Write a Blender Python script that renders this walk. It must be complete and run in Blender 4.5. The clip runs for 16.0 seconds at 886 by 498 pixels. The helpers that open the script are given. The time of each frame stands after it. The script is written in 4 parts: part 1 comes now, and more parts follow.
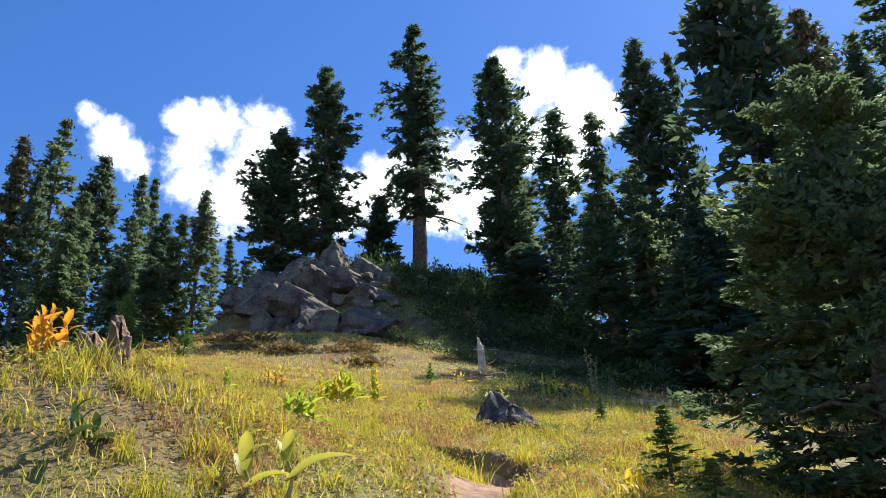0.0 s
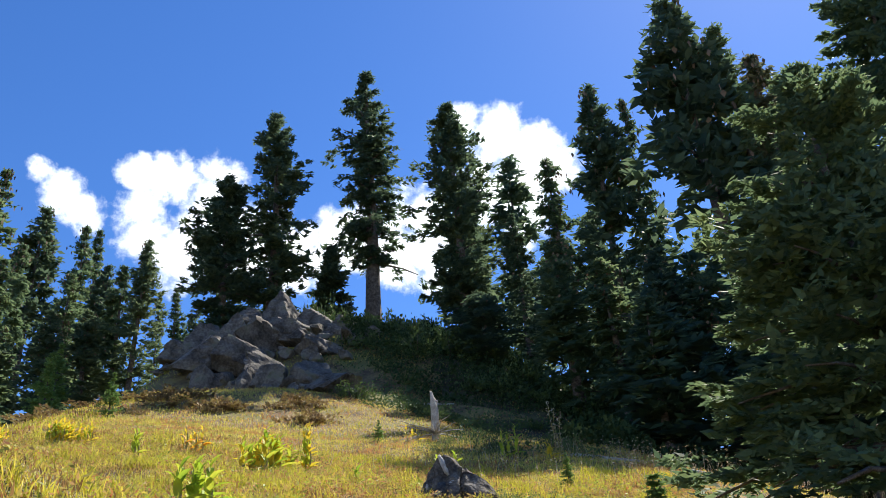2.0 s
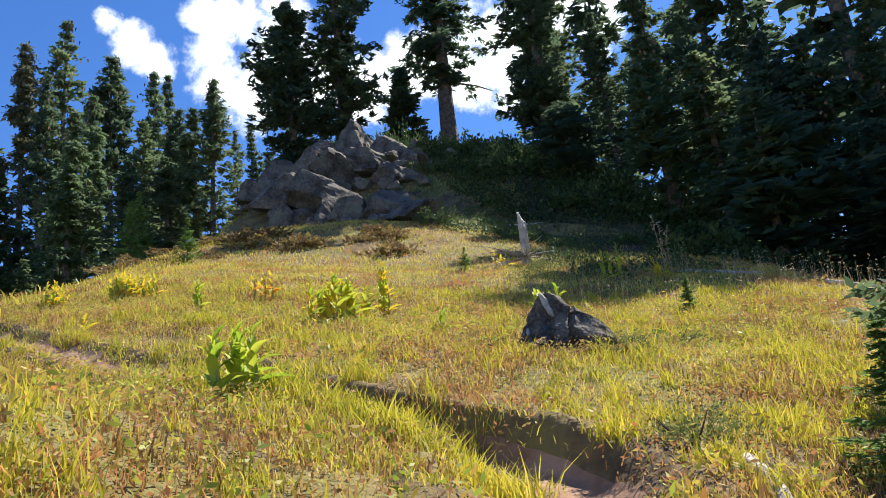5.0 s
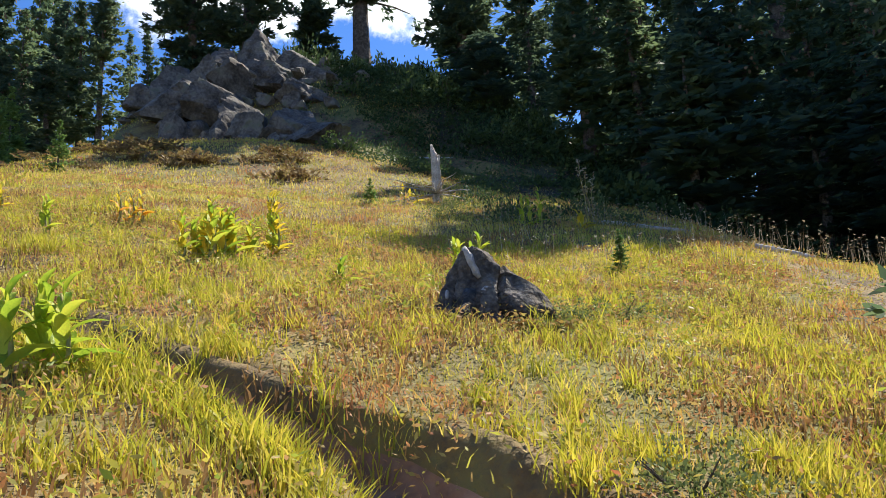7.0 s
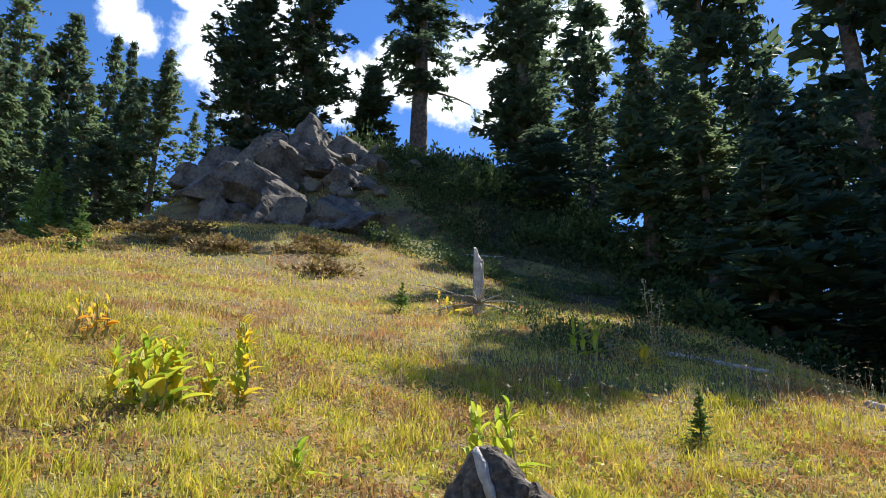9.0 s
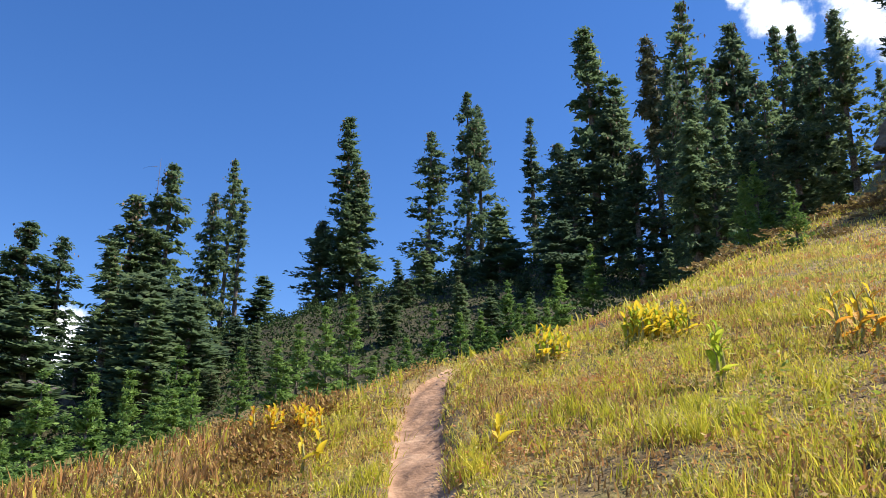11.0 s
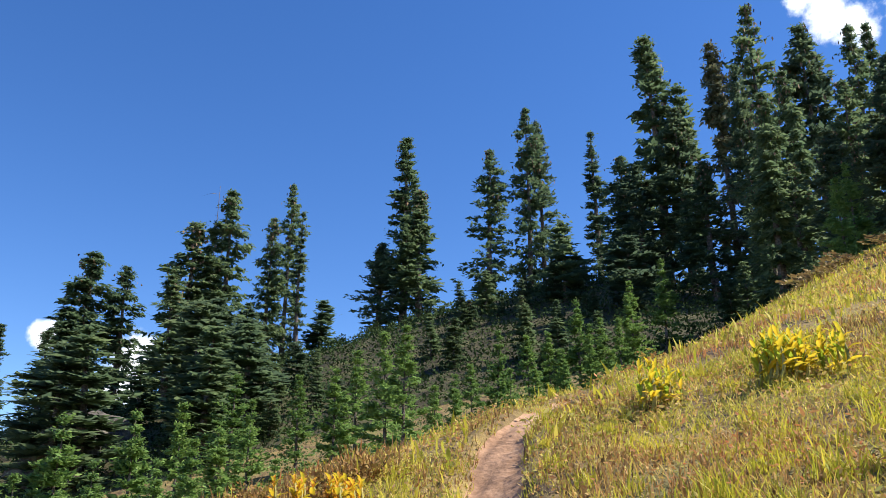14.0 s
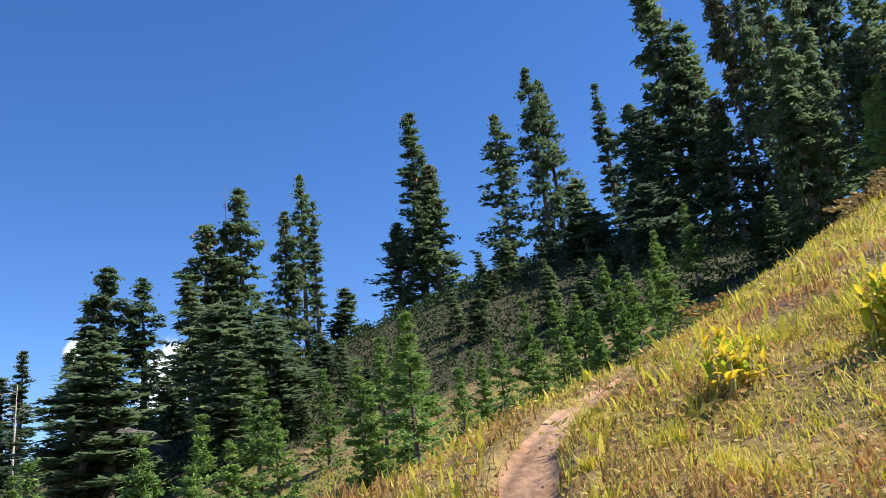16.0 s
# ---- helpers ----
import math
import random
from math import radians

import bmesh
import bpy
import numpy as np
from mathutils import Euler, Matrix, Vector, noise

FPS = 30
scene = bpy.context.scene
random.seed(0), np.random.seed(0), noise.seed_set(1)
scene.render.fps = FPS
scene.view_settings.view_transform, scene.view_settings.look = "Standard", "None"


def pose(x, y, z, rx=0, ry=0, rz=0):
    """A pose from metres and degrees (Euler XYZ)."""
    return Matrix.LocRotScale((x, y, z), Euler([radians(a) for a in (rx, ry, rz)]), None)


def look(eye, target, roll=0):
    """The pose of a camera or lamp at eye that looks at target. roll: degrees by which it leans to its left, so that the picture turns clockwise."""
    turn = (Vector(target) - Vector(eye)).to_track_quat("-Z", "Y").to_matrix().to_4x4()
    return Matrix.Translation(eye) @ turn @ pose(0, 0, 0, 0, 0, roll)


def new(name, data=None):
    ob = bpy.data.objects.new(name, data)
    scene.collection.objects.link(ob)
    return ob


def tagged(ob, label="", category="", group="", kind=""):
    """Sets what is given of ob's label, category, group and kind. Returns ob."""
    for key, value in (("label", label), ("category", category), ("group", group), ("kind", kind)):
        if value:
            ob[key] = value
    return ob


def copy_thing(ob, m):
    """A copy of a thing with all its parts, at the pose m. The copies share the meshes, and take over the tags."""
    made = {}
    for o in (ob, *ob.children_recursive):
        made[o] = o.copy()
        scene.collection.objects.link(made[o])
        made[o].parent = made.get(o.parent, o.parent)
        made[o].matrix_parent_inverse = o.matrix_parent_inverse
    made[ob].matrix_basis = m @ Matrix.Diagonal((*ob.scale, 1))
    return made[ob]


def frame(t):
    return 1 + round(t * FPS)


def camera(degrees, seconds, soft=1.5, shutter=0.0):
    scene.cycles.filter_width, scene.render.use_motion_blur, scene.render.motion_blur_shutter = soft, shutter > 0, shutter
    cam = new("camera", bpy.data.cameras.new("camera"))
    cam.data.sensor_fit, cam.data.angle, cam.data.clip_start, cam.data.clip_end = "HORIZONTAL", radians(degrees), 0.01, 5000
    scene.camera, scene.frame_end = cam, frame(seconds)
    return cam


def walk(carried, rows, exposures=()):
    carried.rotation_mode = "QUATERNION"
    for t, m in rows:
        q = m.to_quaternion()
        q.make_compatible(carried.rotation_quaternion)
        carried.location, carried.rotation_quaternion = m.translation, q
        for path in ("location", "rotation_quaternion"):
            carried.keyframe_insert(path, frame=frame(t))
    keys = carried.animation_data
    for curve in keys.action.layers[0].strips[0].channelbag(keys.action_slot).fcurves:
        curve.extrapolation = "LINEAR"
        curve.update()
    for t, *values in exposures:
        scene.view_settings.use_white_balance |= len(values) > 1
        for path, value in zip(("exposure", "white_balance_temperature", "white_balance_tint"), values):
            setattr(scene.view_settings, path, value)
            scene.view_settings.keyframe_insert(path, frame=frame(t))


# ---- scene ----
cam = camera(56.0, 16.0, soft=0.8)
PATH = [
    (0, (0.0, 0.0, 1.55), (-0.223, 1.78, 2.434), -2.1),
    (0.5, (0.034, 0.221, 1.652), (-0.084, 2.023, 2.51), -2.6),
    (1, (0.002, 0.771, 1.877), (-0.092, 2.563, 2.761), -3.0),
    (1.5, (-0.045, 1.107, 1.997), (-0.149, 2.853, 2.966), -1.5),
    (2, (0.003, 1.541, 2.094), (-0.106, 3.274, 3.085), -4.2),
    (2.5, (-0.015, 1.883, 2.227), (-0.149, 3.639, 3.174), -4.5),
    (3, (-0.093, 2.275, 2.457), (-0.28, 4.056, 3.348), 2.4),
    (3.5, (-0.112, 2.666, 2.559), (-0.401, 4.537, 3.205), -0.7),
    (6, (-0.461, 3.731, 3.071), (-0.795, 5.616, 3.649), -7.3),
    (6.5, (-0.561, 4.127, 3.214), (-0.79, 6.061, 3.669), -2.4),
    (7, (-0.503, 4.641, 3.322), (-0.642, 6.587, 3.761), -3.6),
    (7.5, (-0.521, 5.122, 3.482), (-0.744, 7.044, 3.988), -6.0),
    (8, (-0.413, 5.521, 3.686), (-0.387, 7.485, 4.06), 3.5),
    (8.5, (-0.306, 5.999, 3.997), (-0.365, 7.941, 4.472), -2.4),
    (9, (-0.391, 6.508, 4.263), (-0.648, 8.384, 4.907), 0.8),
    (9.5, (-0.451, 7.068, 4.39), (-1.137, 8.851, 4.983), 0.2),
    (10, (-0.836, 7.549, 4.54), (-2.045, 9.013, 5.17), -3.2),
    (12.5, (-2.194, 8.472, 4.936), (-3.875, 9.37, 5.544), 1.8),
    (13, (-2.397, 8.6, 5.014), (-4.039, 9.566, 5.624), -0.4),
    (13.5, (-2.752, 8.853, 5.18), (-4.402, 9.775, 5.833), -6.2),
    (14, (-3.074, 9.023, 5.308), (-4.721, 9.937, 5.981), 0.1),
    (14.5, (-3.438, 9.273, 5.399), (-5.094, 10.251, 5.947), 0.0),
    (15, (-3.816, 9.502, 5.552), (-5.452, 10.471, 6.172), 1.7),
    (15.5, (-4.108, 9.744, 5.701), (-5.744, 10.694, 6.351), 1.0),
    (16, (-4.475, 10.081, 5.829), (-6.162, 10.961, 6.446), -6.4),
]
walk(cam, [(t, look(e, g, r)) for t, e, g, r in PATH], [(0, 1.0)])

# ---- world and sun ----
SUN_AZ, SUN_EL = 31.5, 51.5
world = bpy.data.worlds.new("world")
scene.world = world
world.use_nodes = True
wn, wl = world.node_tree.nodes, world.node_tree.links
wn.clear()
w_out, w_bg, w_sky = wn.new("ShaderNodeOutputWorld"), wn.new("ShaderNodeBackground"), wn.new("ShaderNodeTexSky")
w_sky.sky_type, w_sky.sun_disc = "NISHITA", False
w_sky.sun_elevation, w_sky.sun_rotation = radians(SUN_EL), radians(SUN_AZ)
w_sky.altitude, w_sky.air_density, w_sky.dust_density, w_sky.ozone_density = 1700, 1.0, 0.3, 2.0
w_bg.inputs["Strength"].default_value = 0.104
wl.new(w_bg.outputs[0], w_out.inputs[0])


def wmath(op, a, b=None, c=None):
    n = wn.new("ShaderNodeMath")
    n.operation = op
    for i, v in enumerate((a, b, c)):
        if v is None:
            continue
        if isinstance(v, (int, float)):
            n.inputs[i].default_value = v
        else:
            wl.new(v, n.inputs[i])
    return n.outputs[0]


# Clouds: soft patches of noise round a few directions of the sky.
w_co = wn.new("ShaderNodeTexCoord")


def cloud_noise(scale, detail, rough):
    n = wn.new("ShaderNodeTexNoise")
    n.inputs["Scale"].default_value, n.inputs["Detail"].default_value, n.inputs["Roughness"].default_value = scale, detail, rough
    wl.new(w_co.outputs["Generated"], n.inputs["Vector"])
    return n.outputs["Fac"]


billow, fine = cloud_noise(15.0, 8, 0.6), cloud_noise(46.0, 6, 0.62)
shape = wmath("ADD", wmath("MULTIPLY", billow, 0.62), wmath("MULTIPLY", fine, 0.38))
# azimuth to the left of +y, elevation, half-width in degrees, gain
CLOUDS = [(34.1, 33.1, 1.0, 0.8), (32.5, 32.0, 1.5, 0.9), (30.7, 31.0, 1.5, 0.9), (27.4, 34.0, 1.2, 0.9), (24.6, 33.7, 1.9, 1.0), (21.5, 33.2, 2.5, 1.0), (26.6, 30.8, 2.2, 1.0), (22.9, 30.0, 3.2, 1.0),
          (18.7, 30.4, 3.0, 1.0), (15.2, 29.4, 2.5, 1.0), (10.7, 30.6, 2.4, 1.0), (7.2, 29.4, 2.5, 1.0), (4.8, 32.4, 2.2, 1.0), (4.1, 29.0, 2.2, 1.0), (-1.8, 37.0, 2.4, 1.0), (0.9, 38.2, 1.3, 0.9),
          (-4.9, 36.2, 2.1, 1.0), (-3.1, 33.6, 3.0, 1.0), (0.1, 33.2, 2.6, 1.0), (-6.0, 34.4, 1.8, 1.0), (-3.3, 31.3, 2.2, 1.0), (86.9, 12.4, 0.9, 0.9), (81.6, 11.4, 1.8, 1.0), (82.2, 10.0, 1.8, 1.0)]
cover = None
for az, el, half_width, gain in CLOUDS:
    a, e = radians(az), radians(el)
    dot = wn.new("ShaderNodeVectorMath")
    dot.operation = "DOT_PRODUCT"
    wl.new(w_co.outputs["Generated"], dot.inputs[0])
    dot.inputs[1].default_value = (-math.sin(a) * math.cos(e), math.cos(a) * math.cos(e), math.sin(e))
    fall = wmath("MULTIPLY", wmath("SUBTRACT", 1.0, dot.outputs["Value"]), 1 / (1 - math.cos(radians(half_width * 1.2))))
    one = wmath("MULTIPLY", wmath("SUBTRACT", 0.92, fall), gain)
    cover = one if cover is None else wmath("MAXIMUM", cover, one)
dense = wmath("ADD", wmath("MULTIPLY", wmath("MAXIMUM", cover, -1.6), 0.75), wmath("MULTIPLY", wmath("SUBTRACT", shape, 0.5), 3.3))
w_ramp = wn.new("ShaderNodeMapRange")
w_ramp.interpolation_type = "SMOOTHSTEP"
w_ramp.inputs["From Min"].default_value, w_ramp.inputs["From Max"].default_value = 0.0, 0.55
wl.new(dense, w_ramp.inputs["Value"])
w_mix = wn.new("ShaderNodeMix")
w_mix.data_type = "RGBA"
wl.new(w_ramp.outputs["Result"], w_mix.inputs["Factor"])
w_hue = wn.new("ShaderNodeHueSaturation")
w_hue.inputs["Hue"].default_value, w_hue.inputs["Saturation"].default_value = 0.510, 1.28
wl.new(w_sky.outputs["Color"], w_hue.inputs["Color"])
wl.new(w_hue.outputs["Color"], w_mix.inputs["A"])
# thin and shaded parts of a cloud are bluish grey, its thick billows white
w_body = wn.new("ShaderNodeMix")
w_body.data_type = "RGBA"
w_body.inputs["A"].default_value, w_body.inputs["B"].default_value = (5.2, 5.8, 6.8, 1), (8.9, 9.1, 9.4, 1)
wl.new(wmath("MULTIPLY", wmath("SUBTRACT", dense, 0.25), 1.5), w_body.inputs["Factor"])
w_body.clamp_factor = True
wl.new(w_body.outputs["Result"], w_mix.inputs["B"])
wl.new(w_mix.outputs["Result"], w_bg.inputs["Color"])

sun = new("sun", bpy.data.lights.new("sun", "SUN"))
sun.data.energy, sun.data.angle, sun.data.color = 5.0, radians(0.53), (1.0, 0.93, 0.80)
sx, sy, sz = (math.sin(radians(SUN_AZ)) * math.cos(radians(SUN_EL)), math.cos(radians(SUN_AZ)) * math.cos(radians(SUN_EL)), math.sin(radians(SUN_EL)))
sun.matrix_world = look((sx * 60, sy * 60, sz * 60), (0, 0, 0))


# ---- materials ----
def material(name, ramp, rough=0.8, scale=4.0, detail=6.0, bump=0.3, bump_scale=None, island=0.0, through_light=0.0, by_object=0.0, second=None, gloss=0.3):
    """Noise between the ramp's colours. island: share of variation by leaf or piece; through_light: share of light let through a leaf."""
    m = bpy.data.materials.new(name)
    m.use_nodes = True
    nt, ln = m.node_tree.nodes, m.node_tree.links
    bsdf, out = nt["Principled BSDF"], nt["Material Output"]
    bsdf.inputs["Roughness"].default_value = rough
    bsdf.inputs["Specular IOR Level"].default_value = gloss
    co = nt.new("ShaderNodeTexCoord")

    def tex(s, d):
        n = nt.new("ShaderNodeTexNoise")
        n.inputs["Scale"].default_value, n.inputs["Detail"].default_value = s, d
        ln.new(co.outputs["Object"], n.inputs["Vector"])
        return n.outputs["Fac"]

    def calc(op, a, b):
        n = nt.new("ShaderNodeMath")
        n.operation = op
        for i, v in enumerate((a, b)):
            if isinstance(v, (int, float)):
                n.inputs[i].default_value = v
            else:
                ln.new(v, n.inputs[i])
        return n.outputs[0]

    fac = calc("ADD", calc("MULTIPLY", tex(scale, detail), 0.65), calc("MULTIPLY", tex(scale * 7.3, 4), 0.35))
    fac = calc("ADD", calc("MULTIPLY", calc("SUBTRACT", fac, 0.5), 2.2), 0.5)
    if island:
        g = nt.new("ShaderNodeNewGeometry")
        fac = calc("ADD", calc("MULTIPLY", fac, 1 - island), calc("MULTIPLY", g.outputs["Random Per Island"], island))
    if by_object:
        o = nt.new("ShaderNodeObjectInfo")
        fac = calc("ADD", calc("MULTIPLY", fac, 1 - by_object), calc("MULTIPLY", o.outputs["Random"], by_object))
    r = nt.new("ShaderNodeValToRGB")
    els = r.color_ramp.elements
    for i, (p, c) in enumerate(ramp):
        e = els[i] if i < 2 else els.new(p)
        e.position, e.color = p, (*c, 1)
    ln.new(fac, r.inputs["Fac"])
    colour = r.outputs["Color"]
    if second:
        # a second, broad pattern of patches: colour, scale, threshold
        c2, s2, lo, hi = second
        mr = nt.new("ShaderNodeMapRange")
        mr.interpolation_type = "SMOOTHSTEP"
        mr.inputs["From Min"].default_value, mr.inputs["From Max"].default_value = lo, hi
        ln.new(calc("ADD", calc("MULTIPLY", tex(s2, 5), 0.8), calc("MULTIPLY", fac, 0.2)), mr.inputs["Value"])
        mx = nt.new("ShaderNodeMix")
        mx.data_type = "RGBA"
        ln.new(mr.outputs["Result"], mx.inputs["Factor"])
        ln.new(colour, mx.inputs["A"])
        mx.inputs["B"].default_value = (*c2, 1)
        colour = mx.outputs["Result"]
    ln.new(colour, bsdf.inputs["Base Color"])
    if bump:
        b = nt.new("ShaderNodeBump")
        b.inputs["Strength"].default_value, b.inputs["Distance"].default_value = bump, 0.05
        ln.new(tex(bump_scale or scale * 4, 8), b.inputs["Height"])
        ln.new(b.outputs["Normal"], bsdf.inputs["Normal"])
    if through_light:
        tr, mix = nt.new("ShaderNodeBsdfTranslucent"), nt.new("ShaderNodeMixShader")
        mix.inputs["Fac"].default_value = through_light
        ln.new(colour, tr.inputs["Color"])
        ln.new(bsdf.outputs[0], mix.inputs[1])
        ln.new(tr.outputs[0], mix.inputs[2])
        ln.new(mix.outputs[0], out.inputs["Surface"])
    return m


M_SOIL = material("meadow_soil", [(0.2, (0.075, 0.05, 0.03)), (0.5, (0.18, 0.125, 0.055)), (0.8, (0.29, 0.215, 0.075))], 0.95, 1.2, bump=0.8, bump_scale=14, second=((0.16, 0.15, 0.045), 0.35, 0.45, 0.62))
M_TRAIL = material("trail_dirt", [(0.25, (0.19, 0.108, 0.066)), (0.5, (0.29, 0.172, 0.108)), (0.8, (0.40, 0.26, 0.17))], 0.95, 1.6, bump=0.5, bump_scale=12)
M_GRASS = material("dry_grass", [(0.15, (0.23, 0.28, 0.045)), (0.38, (0.55, 0.51, 0.085)), (0.62, (0.72, 0.57, 0.14)), (0.88, (0.70, 0.47, 0.20))], 0.6, 0.55, bump=0, island=0.45, through_light=0.45, second=((0.50, 0.24, 0.10), 0.9, 0.48, 0.63))
M_GREEN = material("green_grass", [(0.1, (0.28, 0.32, 0.03)), (0.5, (0.54, 0.50, 0.05)), (0.9, (0.74, 0.58, 0.10))], 0.55, 0.8, bump=0, island=0.6, through_light=0.45)
M_LOW = material("low_leaves", [(0.1, (0.20, 0.24, 0.05)), (0.35, (0.44, 0.38, 0.09)), (0.6, (0.46, 0.29, 0.12)), (0.9, (0.48, 0.16, 0.07))], 0.7, 0.9, bump=0, island=0.55, through_light=0.35)
M_NEEDLE = material("conifer_needles", [(0.1, (0.060, 0.100, 0.060)), (0.5, (0.12, 0.18, 0.092)), (0.9, (0.22, 0.275, 0.12))], 0.6, 0.5, bump=0, island=0.5, through_light=0.5, by_object=0.25, gloss=0.12)
M_NEEDLE_DARK = material("dark_needles", [(0.1, (0.048, 0.080, 0.056)), (0.5, (0.10, 0.15, 0.088)), (0.9, (0.19, 0.235, 0.11))], 0.6, 0.5, bump=0, island=0.5, through_light=0.5, by_object=0.25, gloss=0.12)
M_NEEDLE_YOUNG = material("young_needles", [(0.1, (0.08, 0.15, 0.05)), (0.5, (0.16, 0.265, 0.075)), (0.9, (0.26, 0.37, 0.105))], 0.6, 0.9, bump=0, island=0.5, through_light=0.4, by_object=0.25, gloss=0.12)
M_NEEDLE_DRY = material("rusty_needles", [(0.1, (0.07, 0.095, 0.058)), (0.5, (0.14, 0.155, 0.09)), (0.9, (0.24, 0.215, 0.125))], 0.7, 0.5, bump=0, island=0.5, through_light=0.35)
M_CONE = material("conifer_cones", [(0.2, (0.10, 0.065, 0.04)), (0.8, (0.24, 0.16, 0.10))], 0.8, 2.0, bump=0, island=0.6)
M_BARK = material("conifer_bark", [(0.2, (0.055, 0.045, 0.04)), (0.55, (0.13, 0.105, 0.09)), (0.85, (0.22, 0.19, 0.17))], 0.9, 6, bump=0.9, bump_scale=20)
M_DEAD = material("bleached_wood", [(0.2, (0.24, 0.21, 0.18)), (0.55, (0.44, 0.40, 0.36)), (0.85, (0.62, 0.58, 0.54))], 0.85, 5, bump=0.7, bump_scale=30)
M_STUMP = material("charred_stump_wood", [(0.25, (0.035, 0.028, 0.023)), (0.45, (0.08, 0.066, 0.054)), (0.7, (0.17, 0.145, 0.12)), (0.9, (0.34, 0.30, 0.26))], 0.9, 5.0, bump=1.0, bump_scale=16)
M_OLDWOOD = material("brown_weathered_wood", [(0.2, (0.14, 0.085, 0.055)), (0.55, (0.28, 0.19, 0.13)), (0.85, (0.45, 0.35, 0.27))], 0.9, 5, bump=0.9, bump_scale=24)
M_ROCK = material("grey_rock", [(0.2, (0.04, 0.035, 0.031)), (0.45, (0.10, 0.088, 0.078)), (0.65, (0.17, 0.152, 0.135)), (0.88, (0.33, 0.30, 0.27))], 0.9, 1.4, bump=1.0, bump_scale=5, by_object=0.1, second=((0.12, 0.12, 0.08), 1.3, 0.55, 0.7))
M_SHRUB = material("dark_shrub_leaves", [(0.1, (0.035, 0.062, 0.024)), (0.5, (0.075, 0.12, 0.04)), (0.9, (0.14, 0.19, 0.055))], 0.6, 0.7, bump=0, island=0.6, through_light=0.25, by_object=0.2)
# leaf colours taken far down: the shade under the trees is painted in
M_THICKET = material("shade_toned_thicket_leaves", [(0.1, (0.018, 0.034, 0.016)), (0.5, (0.04, 0.066, 0.026)), (0.9, (0.085, 0.11, 0.04))], 0.9, 0.25, bump=0, island=0.3, through_light=0.12, gloss=0.02)
M_SHRUB_BROWN = material("brown_shrub_leaves", [(0.1, (0.13, 0.085, 0.05)), (0.5, (0.27, 0.19, 0.085)), (0.9, (0.33, 0.28, 0.09))], 0.7, 0.9, bump=0, island=0.6, through_light=0.25)
M_SHRUB_RED = material("red_shrub_leaves", [(0.1, (0.15, 0.10, 0.035)), (0.45, (0.32, 0.17, 0.06)), (0.7, (0.36, 0.28, 0.07)), (0.9, (0.38, 0.14, 0.06))], 0.7, 0.9, bump=0, island=0.6, through_light=0.3)
M_LILY = material("corn_lily_leaf", [(0.15, (0.20, 0.34, 0.03)), (0.5, (0.42, 0.52, 0.05)), (0.9, (0.62, 0.58, 0.07))], 0.45, 3.0, bump=0.3, bump_scale=30, by_object=0.5, through_light=0.45)
M_LILY_YELLOW = material("yellow_corn_lily_leaf", [(0.15, (0.48, 0.42, 0.04)), (0.5, (0.72, 0.55, 0.04)), (0.9, (0.80, 0.52, 0.05))], 0.5, 3.0, bump=0.3, bump_scale=30, by_object=0.5, through_light=0.45)
M_LILY_ORANGE = material("orange_corn_lily_leaf", [(0.15, (0.55, 0.30, 0.03)), (0.5, (0.75, 0.40, 0.04)), (0.9, (0.70, 0.26, 0.05))], 0.5, 3.0, bump=0.3, bump_scale=30, by_object=0.5, through_light=0.45)
M_STALK = material("plant_stalk", [(0.2, (0.22, 0.22, 0.06)), (0.8, (0.40, 0.34, 0.12))], 0.7, 8, bump=0.2, through_light=0.15)
M_RUST = material("rusty_leaf_blades", [(0.15, (0.16, 0.10, 0.04)), (0.45, (0.32, 0.19, 0.08)), (0.7, (0.40, 0.24, 0.08)), (0.9, (0.42, 0.15, 0.06))], 0.7, 0.8, bump=0, island=0.6, through_light=0.35)
# litter with the forest's shade worked into its very dark colours
M_FLOOR = material("shade_toned_litter", [(0.2, (0.025, 0.022, 0.014)), (0.5, (0.05, 0.045, 0.024)), (0.8, (0.085, 0.085, 0.035))], 0.95, 0.6, bump=0.8, bump_scale=8)
M_ROSETTE = material("herb_leaves", [(0.1, (0.16, 0.24, 0.04)), (0.4, (0.34, 0.40, 0.06)), (0.65, (0.52, 0.44, 0.08)), (0.9, (0.50, 0.22, 0.07))], 0.55, 0.7, bump=0, island=0.6, through_light=0.45)
M_SEED = material("seed_heads", [(0.2, (0.16, 0.11, 0.06)), (0.8, (0.52, 0.46, 0.34))], 0.8, 4, bump=0, island=0.7, through_light=0.3)


# ---- terrain ----
def smooth(a, b, v):
    u = np.clip((v - a) / (b - a), 0, 1)
    return u * u * (3 - 2 * u)


def edge_x(y):
    """Where the meadow rolls over towards the valley."""
    return -9.2 - 3.6 * smooth(15, 27, y) - 0.25 * np.clip(y - 30, 0, 60)


TRAIL = [(0.05, -6.0), (0.0, -2.0), (0.0, 1.0), (-0.1, 2.8), (-0.35, 4.6), (-0.55, 6.0), (-0.52, 6.8), (-0.66, 7.45), (-1.12, 7.92), (-1.75, 8.3),
         (-2.5, 8.75), (-3.5, 9.4), (-4.8, 10.2), (-6.15, 11.0), (-7.4, 11.75), (-8.2, 12.3), (-9.2, 13.2), (-11.0, 16.2), (-13.9, 20.5), (-16.2, 24.3), (-17.6, 28.5)]


